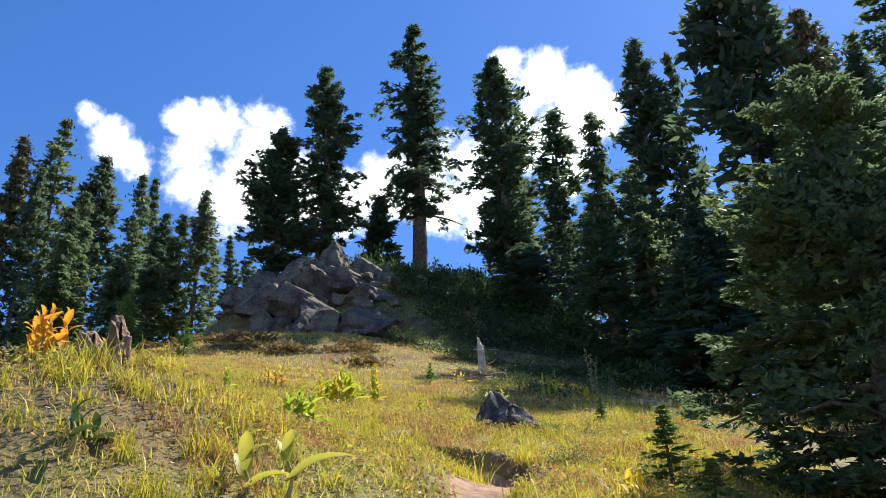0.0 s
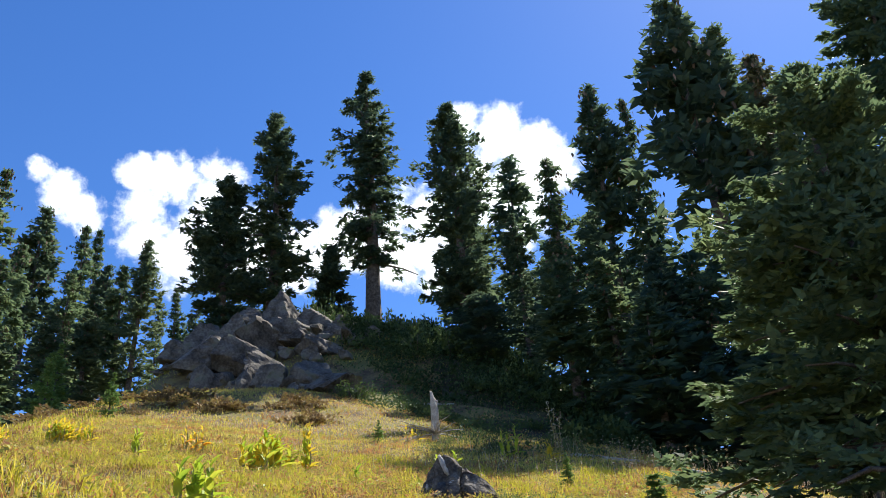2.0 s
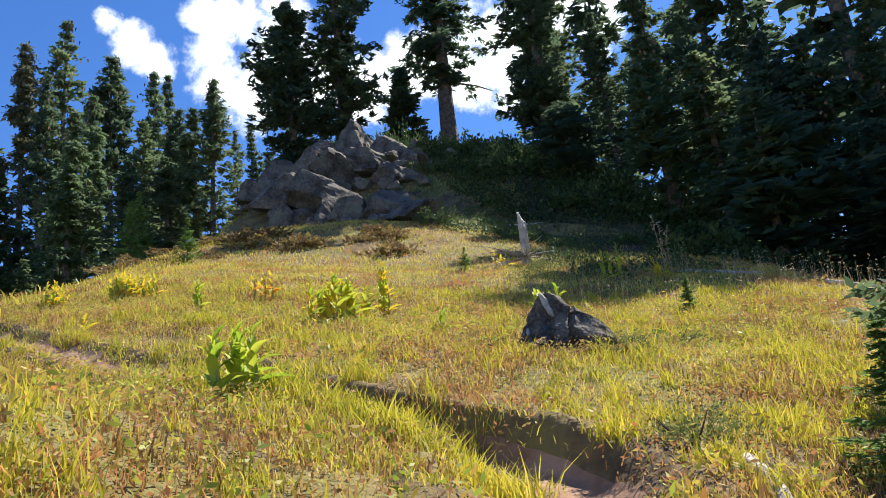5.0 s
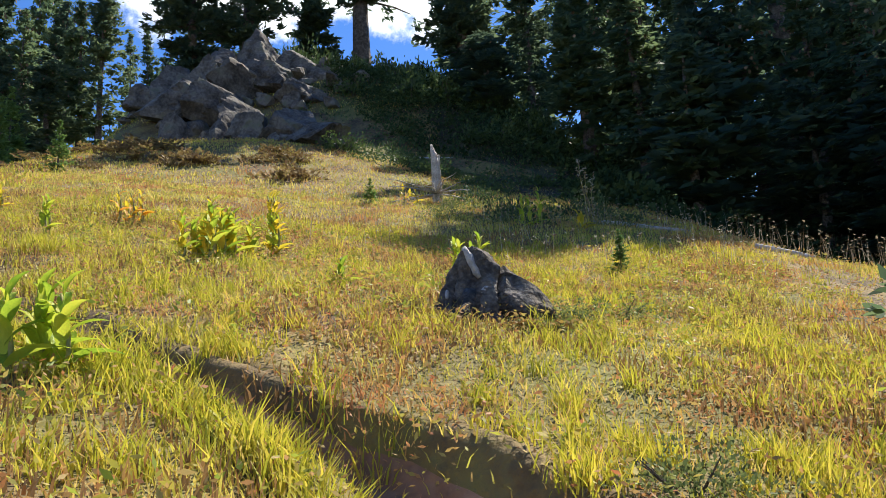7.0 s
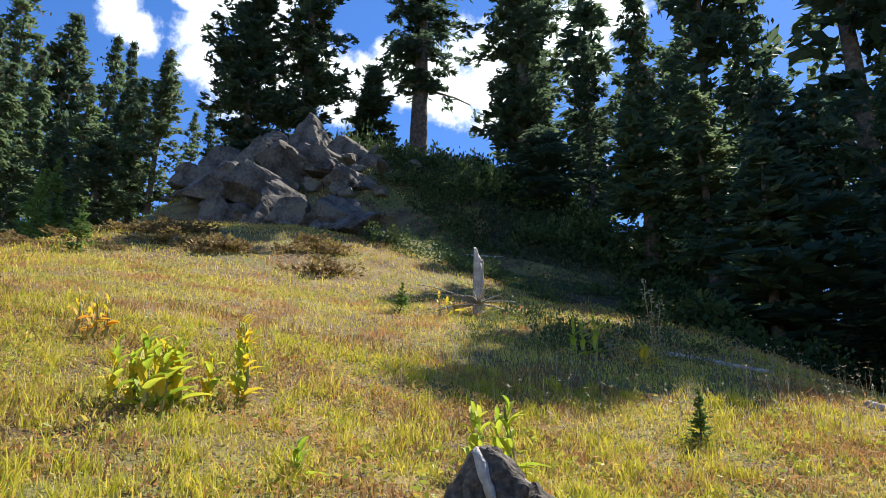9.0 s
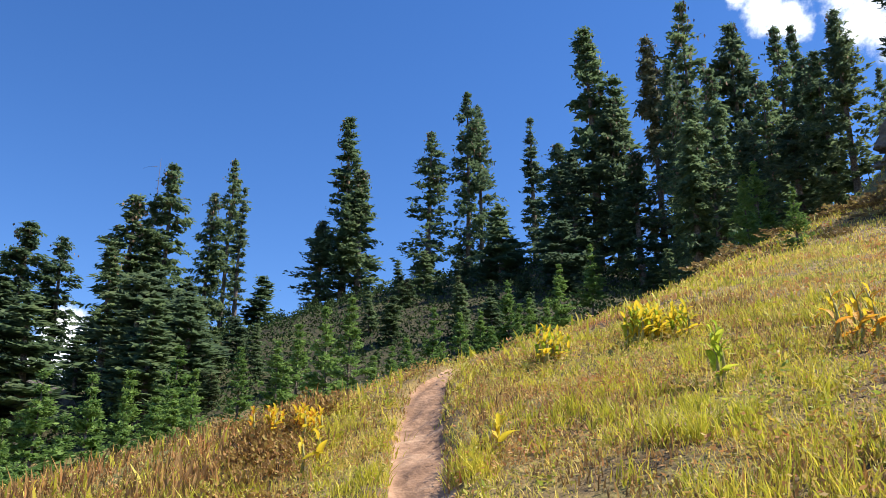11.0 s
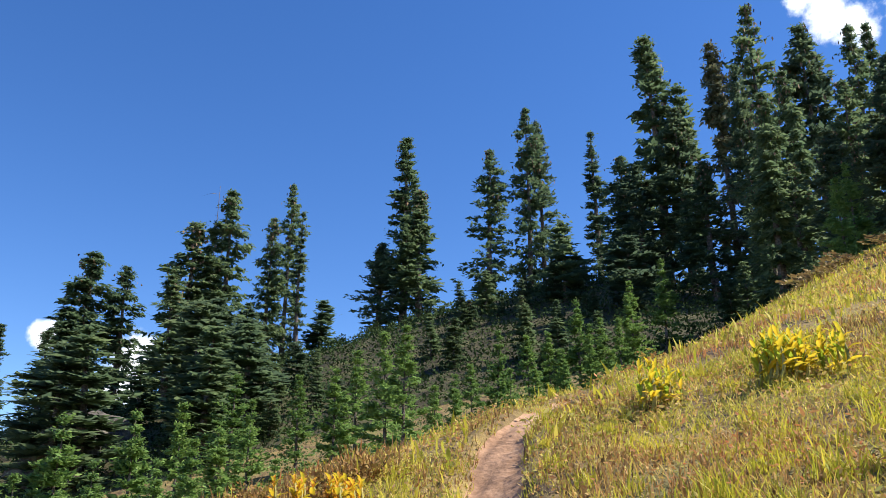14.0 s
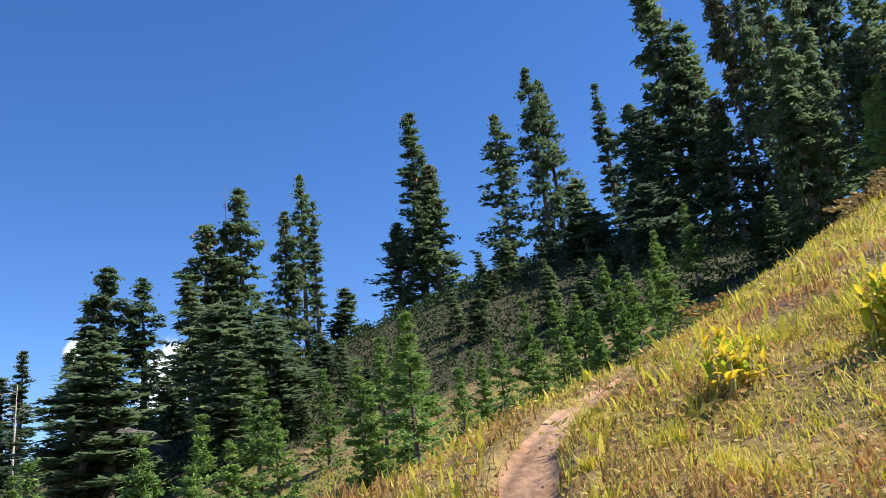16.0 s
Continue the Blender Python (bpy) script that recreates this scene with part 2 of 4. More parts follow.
def spline(points, step=0.1):
    """A smooth line through the points."""
    p = np.array(points, float)
    p = np.vstack([2 * p[0] - p[1], p, 2 * p[-1] - p[-2]])
    out = []
    for a, b, c, d in zip(p, p[1:], p[2:], p[3:]):
        n = max(2, int(np.hypot(*(c - b)) / step))
        u = np.linspace(0, 1, n, endpoint=False)[:, None]
        out.append(0.5 * (2 * b + (c - a) * u + (2 * a - 5 * b + 4 * c - d) * u**2 + (3 * b - a - 3 * c + d) * u**3))
    return np.vstack(out + [p[-2:-1]])


TRAIL_LINE = spline(TRAIL)


def off_trail(x, y):
    """Distance from the trail's middle line."""
    x, y = np.asarray(x, float), np.asarray(y, float)
    best = np.full(x.shape, 99.0)
    near = (x > -20) & (x < 3) & (y > -8) & (y < 31)
    if near.any():
        px, py, d = x[near], y[near], np.full(near.sum(), 99.0)
        for a, b in TRAIL_LINE[::2]:
            d = np.minimum(d, (px - a) ** 2 + (py - b) ** 2)
        best[near] = np.sqrt(d)
    return best


def hill(x, y):
    """The mountainside without the trail."""
    x, y = np.asarray(x, float), np.asarray(y, float)
    r = np.hypot(x, y) + 1e-9
    k = np.where(r < 55, 1, (55 + 45 * (1 - np.exp(-np.clip(r - 55, 0, None) / 45))) / r)
    z = 0.27 - 0.16 * x * k + 0.35 * y * k
    beyond = np.clip(edge_x(y) - x, 0, None)
    z = z - 6.0 * (1 - np.exp(-((beyond / 11) ** 1.5)))
    # the knoll with the outcrop and the rise behind it
    z = z + 4.2 * smooth(32, 39, y + 0.25 * np.abs(x + 11)) * np.exp(-(((x + 9) / np.where(x < -9, 6.8, 11)) ** 4)) * np.exp(-np.clip(y - 50, 0, None) / 25)
    z = z + 1.1 * np.exp(-((x + 8) ** 2 / 30 + (y - 30) ** 2 / 18))
    z = z + 0.55 * np.exp(-((x + 10.3) ** 2 / 15 + (y - 36.2) ** 2 / 6))
    # the ridge beyond the small valley
    rx, ry = x + 3.4, y - 9.3
    rr, ra = np.hypot(rx, ry) + 1e-9, np.degrees(np.arctan2(-rx, ry))
    z = z + smooth(46, 82, rr) * smooth(34, 50, ra) * (1 - smooth(95, 125, ra)) * (7.5 - 4.0 * smooth(55, 85, ra)) * np.exp(-np.clip(rr - 95, 0, None) / 60)
    # a bank beside the trail
    z = z + 0.95 * np.exp(-((x + 3.3) ** 2 + (y - 5.2) ** 2) / 2.6)
    # right of the knoll the ground lies lower
    z = z - 1.4 * smooth(2.5, 8, x) * smooth(14, 24, y)
    z = z + 0.2 * np.exp(-((x + 0.5) ** 2 / 9 + (y - 9.7) ** 2 / 8))
    near = np.exp(-r / 45)
    z = z + near * (0.06 * np.sin(1.1 * x + 0.7 * y) * np.sin(0.9 * y - 0.5 * x) + 0.16 * np.sin(0.43 * x + 1.3) * np.sin(0.39 * y + 0.3 * x))
    z = z + near * 0.025 * np.sin(3.1 * x + 1.7 * y) * np.sin(2.7 * y - 1.9 * x + 1)
    return z


def trail_width(y):
    """The trail is trodden wide just below the bend."""
    y = np.asarray(y, float)
    return 1 + 0.85 * np.exp(-(((y - 7.0) / 0.6) ** 2)) - 0.35 * np.exp(-(((y - 8.4) / 0.4) ** 2))


def h(x, y):
    """The ground with the trail cut into it, deeper where it turns under the bank."""
    d = off_trail(x, y)
    y = np.asarray(y, float)
    deep = 0.10 + 0.17 * np.exp(-((y - 7.85) ** 2 / 0.5))
    return hill(x, y) - deep * (1 - smooth(0.13, 0.31, d / trail_width(y)))


def mesh_of(name, verts, faces, mat, smooth_shade=False):
    """A mesh from an array of points and an array (or list) of faces with one size."""
    me = bpy.data.meshes.new(name)
    verts, faces = np.asarray(verts, np.float32), np.asarray(faces, np.int32)
    n = faces.shape[1]
    me.vertices.add(len(verts))
    me.vertices.foreach_set("co", verts.ravel())
    me.loops.add(faces.size)
    me.loops.foreach_set("vertex_index", faces.ravel())
    me.polygons.add(len(faces))
    me.polygons.foreach_set("loop_start", np.arange(0, faces.size, n, dtype=np.int32))
    me.update(calc_edges=True)
    if smooth_shade:
        me.polygons.foreach_set("use_smooth", np.ones(len(faces), bool))
    me.materials.append(mat)
    return me


def grid_mesh(name, X, Y, Z, mat):
    r, c = X.shape
    i = np.arange(r * c).reshape(r, c)
    f = np.stack([i[:-1, :-1], i[:-1, 1:], i[1:, 1:], i[1:, :-1]], -1).reshape(-1, 4)
    return mesh_of(name, np.stack([X, Y, Z], -1).reshape(-1, 3), f, mat, True)


def spaced(lo, a, b, hi, fine_step, growth=1.14):
    """Even steps from a to b, growing ones out to lo and hi."""
    mid, out = list(np.arange(a, b, fine_step)), []
    s, v = fine_step, mid[-1]
    while v < hi:
        s *= growth
        v += s
        out.append(v)
    s, v, low = fine_step, a, []
    while v > lo:
        s *= growth
        v -= s
        low.append(v)
    return np.array(low[::-1] + mid + out)


gx, gy = np.meshgrid(spaced(-2500, -12, 4, 2500, 0.11), spaced(-2500, -3, 17, 2500, 0.11))
gz = h(gx, gy) - 0.12 * (1 - smooth(0.30, 0.46, off_trail(gx, gy) / trail_width(gy)))  # room for the trail and its banks
ground = new("ground", grid_mesh("ground", gx, gy, gz, M_SOIL))
tagged(ground, "steep alpine meadow soil with dry grass litter", "ground", kind="structure")

line = spline(TRAIL, 0.08)
along = np.gradient(line, axis=0)
along /= np.linalg.norm(along, axis=1, keepdims=True)
across = np.linspace(-0.46, 0.46, 33)
spread = across[None] * trail_width(line[:, 1:])
tx = line[:, :1] + along[:, 1:] * spread
ty = line[:, 1:] - along[:, :1] * spread
rough = 0.018 * np.sin(9 * tx + 4 * ty) * np.sin(7 * ty - 5 * tx) + 0.012 * np.sin(23 * tx + 3) * np.sin(19 * ty)
deep = 0.10 + 0.17 * np.exp(-((ty - 7.85) ** 2 / 0.5))
side_of = np.abs(across)[None]
tz = hill(tx, ty) - deep * (1 - smooth(0.13, 0.31, side_of)) + 0.015 + rough * (1 - (side_of / 0.46) ** 4) - 0.08 * smooth(0.38, 0.46, side_of)
trail_mesh = grid_mesh("trail", tx, ty, tz, M_TRAIL)
trail_mesh.materials.append(M_SOIL)
is_bank = np.repeat((np.abs(across[:-1] + across[1:]) / 2 > 0.19)[None], len(line) - 1, 0)
trail_mesh.polygons.foreach_set("material_index", is_bank.ravel().astype(np.int32))
trail = tagged(new("trail", trail_mesh), "narrow footpath of bare brown dirt worn into the meadow", "trail", kind="structure")


# sheets over the soil that paint the shade below the trees
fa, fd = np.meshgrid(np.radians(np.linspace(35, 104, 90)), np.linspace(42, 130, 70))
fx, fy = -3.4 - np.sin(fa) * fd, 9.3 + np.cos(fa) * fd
tagged(new("forest_floor_1", grid_mesh("forest_floor", fx, fy, h(fx, fy) + 0.25 - 1.2 * (1 - smooth(42, 50, fd)), M_FLOOR)), "soil and litter on the wooded ridge, coloured dark for tree shade", "ground", kind="structure")
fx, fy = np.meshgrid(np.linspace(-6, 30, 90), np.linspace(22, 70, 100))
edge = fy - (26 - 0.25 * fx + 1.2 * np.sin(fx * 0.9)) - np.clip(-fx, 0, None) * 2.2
tagged(new("forest_floor_2", grid_mesh("forest_floor", fx, fy, h(fx, fy) + 0.07 - 0.8 * (1 - smooth(0, 1.5, edge)), M_FLOOR)), "soil and litter under the forest, coloured dark for tree shade", "ground", kind="structure")


# ---- plant building ----
def kites(base, tip, wide, side):
    """Leaf-shaped quads from base to tip points, opened to the sides: arrays of points and faces."""
    mid = base + (tip - base) * 0.42
    v = np.stack([base, mid + side * wide[:, None], tip, mid - side * wide[:, None]], 1).reshape(-1, 3)
    return v, np.arange(len(v)).reshape(-1, 4)


def unit(v):
    return v / (np.linalg.norm(v, axis=-1, keepdims=True) + 1e-9)


def joined(parts):
    vs, fs, n = [], [], 0
    for v, f in parts:
        vs.append(v)
        fs.append(f + n)
        n += len(v)
    return np.vstack(vs), np.vstack(fs)


def crown_arrays(rng, H, R, low, boughs, tufts, needles, size, profile, droop=0.35, upturn=0.12, lift=0.1, gaps=0.15, wild=0.4, hang=0.1, tiers=None, tops=(), flat=0.3):
    """A conifer's boughs: whorls of drooping fans, each made of tufts of needle sprays. tops: further leaders (dx, dy, height share, width share, foot share)."""
    parts, all_z, all_az, all_L, all_rise = [], [], [], [], []
    shares, widths = np.array(profile).T
    for dx, dy, high, broad, start in [(0, 0, 1, 1, 0), *tops]:
        top, z0 = H * high, low + (H * high - low) * start
        n = int(boughs * broad * (1 - start))
        rows = tiers or max(10, n // 6)
        f = np.clip((rng.integers(0, rows, n) + 0.5 + rng.normal(0, 0.2, n)) / rows, 0.002, 0.99)
        z = z0 + (top - z0) * f
        az = np.arange(n) * 2.39996 + rng.normal(0, 0.4, n)
        wide = np.interp(start + (1 - start) * f, shares, widths) * broad
        bough = rng.uniform(1 - wild, 1 + 0.35 * wild, (11, 5))
        L = R * wide * rng.uniform(0.75, 1.1, n) * bough[np.minimum((f * 11).astype(int), 10), ((az + 3 * f) / 1.2566).astype(int) % 5]
        L = np.where(rng.random(n) < gaps, L * rng.uniform(0.25, 0.6, n), L)
        out = np.stack([np.cos(az), np.sin(az), 0 * az], -1)
        side = np.stack([-np.sin(az), np.cos(az), 0 * az], -1)
        rise = lift + 0.55 * f
        s = rng.uniform(0.12, 1.0, (n, tufts)) ** 0.7
        across = rng.uniform(-1, 1, (n, tufts)) * 0.42 * L[:, None] * np.clip(1.05 - s, 0, 1) ** 0.7
        p = out[:, None] * (s * L[:, None])[..., None] + side[:, None] * across[..., None] + [dx, dy, 0]
        p[..., 2] += z[:, None] + L[:, None] * (rise[:, None] * s - droop * s**2 + upturn * s**5) - 0.25 * np.abs(across)
        c = np.repeat(p.reshape(-1, 3), needles, 0)
        m = len(c)
        o, sd = np.repeat(out, tufts * needles, 0), np.repeat(side, tufts * needles, 0)
        way = o * rng.uniform(0.15, 1.1, (m, 1)) + sd * rng.normal(0, 0.7, (m, 1))
        way[:, 2] += rng.normal(0.12 - hang, flat, m)
        way = unit(way)
        l = size * rng.uniform(0.55, 1.35, m) * np.repeat((1.3 - 0.45 * s).ravel(), needles) * np.repeat(0.45 + 0.55 * np.clip(wide / broad * 1.6, 0, 1), tufts * needles)
        c = c + rng.normal(0, 0.3, (m, 3)) * size * [1, 1, 0.5]
        opened = unit(np.cross(way, np.array([0, 0, 1.0]) + rng.normal(0, 0.55, (m, 3))))
        parts.append(kites(c - way * 0.3 * l[:, None], c + way * 0.7 * l[:, None], 0.2 * l, opened))
        # the leader
        k = 16
        zz = top - np.linspace(0, 0.07, k) * H
        a = rng.random(k) * 6.28
        b = np.stack([0 * zz + dx, 0 * zz + dy, zz - 0.015 * H], -1)
        t = b + np.stack([np.cos(a), np.sin(a), 1.1 + 0 * a], -1) * (0.006 * H + 0.2 * (top - zz) * R / H)[:, None]
        parts.append(kites(b, t, 0.004 * H + 0 * a, np.stack([-np.sin(a), np.cos(a), 0 * a], -1)))
        if start == 0:
            all_z, all_az, all_L, all_rise = z, az, L, rise
    return joined(parts), (all_z, all_az, all_L, all_rise)


def tube(points, radii, sides=8, rng=None, rough=0.0):
    p, r = np.asarray(points, float), np.asarray(radii, float)
    d = unit(np.gradient(p, axis=0))
    a = unit(np.cross(d, np.array([0.31, 0.95, 0.05]) if abs(d[0][1]) < 0.9 else np.array([1.0, 0, 0.1])))
    b = np.cross(d, a)
    th = np.linspace(0, 2 * np.pi, sides, endpoint=False)
    rr = r[:, None] * (1 + (rng.normal(0, rough, (len(p), sides)) if rng is not None and rough else 0))
    v = p[:, None] + rr[..., None] * (np.cos(th)[None, :, None] * a[:, None] + np.sin(th)[None, :, None] * b[:, None])
    v = np.concatenate([v.reshape(-1, 3), p[:1], p[-1:]])
    i = np.arange(len(p) * sides).reshape(len(p), sides)
    j = np.roll(i, -1, 1)
    f = np.stack([i[:-1], j[:-1], j[1:], i[1:]], -1).reshape(-1, 4)
    m = len(p) * sides
    ends = [np.stack([np.full(sides, m), j[0], i[0], i[0]], -1), np.stack([np.full(sides, m + 1), i[-1], j[-1], j[-1]], -1)]
    return v, f, [e[:, :3] for e in ends]


def tube_mesh(name, tubes, mat):
    """Several tubes as one mesh."""
    vs, fs, n = [], [], 0
    for v, f, ends in tubes:
        vs.append(v)
        fs += [tuple(q + n) for q in f.tolist() for q in [np.array(q)]]
        for e in ends:
            fs += [tuple(int(k) + n for k in q) for q in e]
        n += len(v)
    me = bpy.data.meshes.new(name)
    me.from_pydata(np.vstack(vs).tolist(), [], [tuple(int(k) for k in q) for q in fs])
    me.polygons.foreach_set("use_smooth", np.ones(len(me.polygons), bool))
    me.materials.append(mat)
    me.update()
    return me


def part(name, mesh, parent, label=""):
    ob = new(name, mesh)
    ob.parent = parent
    return tagged(ob, label)


def conifer(name, seed, H, R, low, boughs, tufts, needles, size, profile, mat, label, category="conifer tree", trunk_r=None, limbs=10, lean=(0, 0), bark=None, cones=0, **shape):
    """One conifer standing at the origin: trunk with limbs, and crown."""
    rng = np.random.default_rng(seed)
    tree = tagged(new(name), label, category)
    (v, f), (z, az, L, rise) = crown_arrays(rng, H, R, low, boughs, tufts, needles, size, profile, **shape)
    r0 = trunk_r or 0.018 * H
    zs = np.linspace(-0.25, H * 0.97, 14)
    bend = np.stack([lean[0] * (zs / H) ** 2 + 0.006 * H * np.sin(zs / H * 4), lean[1] * (zs / H) ** 2 + 0.006 * H * np.cos(zs / H * 3) - 0.006 * H, zs], -1)
    sway = np.stack([np.interp(v[:, 2], zs, bend[:, 0]), np.interp(v[:, 2], zs, bend[:, 1]), 0 * v[:, 2]], -1)
    tubes = [tube(bend, r0 * (1 - zs.clip(0) / H * 0.95) * np.where(zs < 0.4, 1.2, 1.0), 9, rng, 0.05)]
    for k in rng.choice(len(z), min(limbs, len(z)), replace=False):
        s = np.linspace(0, 0.8, 4)
        c = np.array([np.cos(az[k]), np.sin(az[k]), 0])
        p = c * (s * L[k])[:, None]
        p[:, 2] += z[k] + L[k] * (rise[k] * s - 0.35 * s**2)
        p[:, :2] += [np.interp(z[k], zs, bend[:, 0]), np.interp(z[k], zs, bend[:, 1])]
        tubes.append(tube(p, (0.012 * L[k] + 0.1 * r0) * (1 - s * 0.9), 4))
    part("trunk", tube_mesh("trunk", tubes, bark or M_BARK), tree)
    v = v + sway
    green = len(f)
    if cones:  # brown cones near the top
        k = rng.choice(np.flatnonzero(z > low + 0.55 * (H - low)), cones)
        c = np.stack([np.cos(az[k]) * L[k] * 0.8, np.sin(az[k]) * L[k] * 0.8, z[k] + L[k] * 0.1], -1) + rng.normal(0, 0.012 * H, (cones, 3))
        c[:, 0] += np.interp(c[:, 2], zs, bend[:, 0])
        a = rng.random(cones) * 6.28
        v, f = joined([(v, f), kites(c, c + [0, 0, -0.018 * H], np.full(cones, 0.005 * H), np.stack([np.cos(a), np.sin(a), 0 * a], -1))])
    crown = mesh_of("crown", v, f, mat)
    crown.materials.append(M_CONE)
    crown.polygons.foreach_set("material_index", (np.arange(len(f)) >= green).astype(np.int32))
    part("crown", crown, tree)
    return tree


def plant_at(x, y, sink=0.0):
    return Matrix.Translation((x, y, float(h(x, y)) - sink))


# ---- trees ----
first_place = {}


def stand(proto, x, y, height, wide, turn, sink=0.15):
    """Puts one more tree of a kind: the first place is kept for the original itself."""
    ob, ph, pr = proto
    m = plant_at(x, y, sink) @ Matrix.Rotation(turn, 4, "Z") @ Matrix.Diagonal((wide / pr, wide / pr, height / ph, 1))
    if ob not in first_place:
        first_place[ob] = m
        return ob
    return copy_thing(ob, m)


FAR_LABEL = "tall dark green conifer with drooping boughs on the slope"
COLUMN = ((0, 0.35), (0.1, 0.7), (0.3, 1.0), (0.55, 0.9), (0.75, 0.64), (0.88, 0.34), (0.95, 0.13), (1, 0.04))
CONE = ((0, 0.75), (0.08, 1.0), (0.35, 0.88), (0.6, 0.62), (0.82, 0.34), (0.94, 0.14), (1, 0.04))
POINTED = ((0, 0.85), (0.1, 1.0), (0.4, 0.66), (0.68, 0.34), (0.86, 0.13), (1, 0.03))
SPARSE = ((0, 0.55), (0.2, 1.0), (0.45, 0.85), (0.65, 0.68), (0.82, 0.42), (0.93, 0.26), (1, 0.10))
SPRUCE = [(conifer("conifer_tree", 11 + k, 20, 3.0, lo, 155, 7, 5, 0.58, p, m, FAR_LABEL, droop=d, gaps=g, wild=w, tops=t, cones=c, hang=hg), 20, 3.0)
          for k, (m, p, lo, d, g, w, t, c, hg) in enumerate([
              (M_NEEDLE, COLUMN, 1.2, 0.42, 0.2, 0.4, (), 130, 0.15), (M_NEEDLE, CONE, 0.8, 0.34, 0.2, 0.45, ((1.5, 0.3, 0.78, 0.6, 0.35),), 110, 0.1),
              (M_NEEDLE_DARK, COLUMN, 0.6, 0.36, 0.15, 0.35, ((-0.9, 0.4, 0.9, 0.55, 0.6),), 60, 0.1), (M_NEEDLE_DRY, SPARSE, 1.5, 0.45, 0.35, 0.6, ((1.0, -0.2, 0.88, 0.5, 0.5),), 160, 0.35),
              (M_NEEDLE, SPARSE, 1.0, 0.5, 0.3, 0.6, ((-1.1, 0.5, 0.84, 0.6, 0.45),), 120, 0.5)])]
FILL = [(conifer("conifer_tree", 21 + k, 20, 3.0, 0.6, 75, 6, 4, 1.0, p, m, "dark conifer in the shade of the forest", droop=0.38, gaps=0.25, limbs=4), 20, 3.0)
        for k, (m, p) in enumerate([(M_NEEDLE_DARK, COLUMN), (M_NEEDLE, CONE)])]
SPIRE = (conifer("conifer_tree", 31, 20, 1.6, 1.0, 130, 7, 5, 0.5, CONE, M_NEEDLE_DARK, "slender dark conifer spire rising from the ridge", droop=0.4, gaps=0.1), 20, 1.6)
YOUNG = [(conifer("young_fir", 41 + k, 3.0, 0.9, 0.02, 92, 7, 5, 0.14, POINTED, M_NEEDLE_YOUNG, "young green fir with tiered boughs on the slope", "fir tree", trunk_r=0.05, limbs=8, droop=0.22, upturn=0.15, lift=0.15, gaps=0.1, wild=w, hang=0.0, tiers=15, tops=t), 3.0, 0.9)
         for k, (w, t) in enumerate(((0.3, ()), (0.4, ((0.35, 0.1, 0.8, 0.6, 0.0),)), (0.25, ())))]

# x, y, height and half-width of each tree
LEFT_WOOD = [
    (-46.1, 64.8, 29.2, 2.26), (-41.6, 65.5, 25.3, 2.71), (-34.0, 51.3, 16.1, 1.46), (-37.7, 65.6, 22.4, 1.7), (-38.4, 69.8, 23.4, 1.51),
    (-26.9, 46.4, 11.4, 1.25), (-20.4, 43.1, 11.2, 1.13), (-22.2, 44.4, 10.1, 1.16), (-29.4, 65.4, 13.0, 0.95), (-26.5, 62.3, 11.7, 1.02),
    (-23.5, 59.3, 9.1, 0.95), (-27.9, 52.8, 13.0, 1.4), (-29.1, 42.6, 12.5, 1.37), (-23.1, 39.3, 7.4, 1.03), (-22.5, 42.0, 7.2, 1.24),
]
RIGHT_WOOD = [
    (3.8, 39.7, 14.8, 1.27), (6.2, 38.4, 20.8, 1.75), (8.2, 39.0, 20.6, 1.18), (10.3, 33.2, 24.7, 2.64), (12.1, 33.7, 22.5, 1.77),
    (13.8, 34.0, 21.5, 1.64), (15.7, 34.3, 19.2, 1.75), (16.5, 38.3, 21.6, 1.36), (1.4, 39.9, 9.7, 0.82), (2.9, 32.7, 7.8, 1.31),
    (4.5, 31.5, 7.5, 1.24), (6.2, 30.2, 8.6, 1.3), (7.6, 29.9, 8.4, 1.18), (-0.5, 34.9, 3.4, 1.12), (8.9, 28.4, 8.7, 1.24),
    (9.9, 27.0, 8.0, 1.18),
]
VALLEY_WOOD = [
    (-82.2, 8.3, 8.4, 1.99), (-80.2, 9.5, 10.1, 1.34), (-81.9, 15.9, 15.8, 2.82), (-83.5, 19.4, 14.2, 2.09), (-76.1, 13.0, 8.6, 1.62),
    (-75.6, 23.8, 16.3, 2.69), (-76.0, 26.7, 18.7, 2.26), (-71.0, 21.5, 11.2, 2.01), (-82.6, 32.9, 16.6, 1.65), (-84.0, 35.1, 20.5, 1.57),
    (-77.9, 34.5, 15.5, 0.79), (-77.3, 29.6, 7.1, 1.48), (-82.9, 48.2, 24.0, 2.77), (-80.3, 49.0, 16.3, 2.64), (-85.9, 46.7, 12.2, 2.39),
]
RIDGE_WOOD = [
    (-78.2, 56.7, 20.1, 2.3), (-77.3, 61.6, 25.4, 2.08), (-78.0, 64.1, 24.2, 1.95), (-70.9, 66.6, 20.0, 1.23), (-56.2, 61.9, 25.8, 3.3),
    (-53.3, 62.0, 18.4, 2.3), (-60.2, 60.6, 12.8, 2.1), (-47.8, 61.6, 24.6, 2.01), (-44.2, 59.4, 20.9, 1.63), (-33.4, 47.5, 10.6, 1.34),
    (-26.0, 45.5, 7.3, 0.88), (-54.8, 57.6, 11.3, 2.17), (-30.9, 46.9, 8.5, 1.44), (-46.6, 57.3, 12.2, 1.99),
]
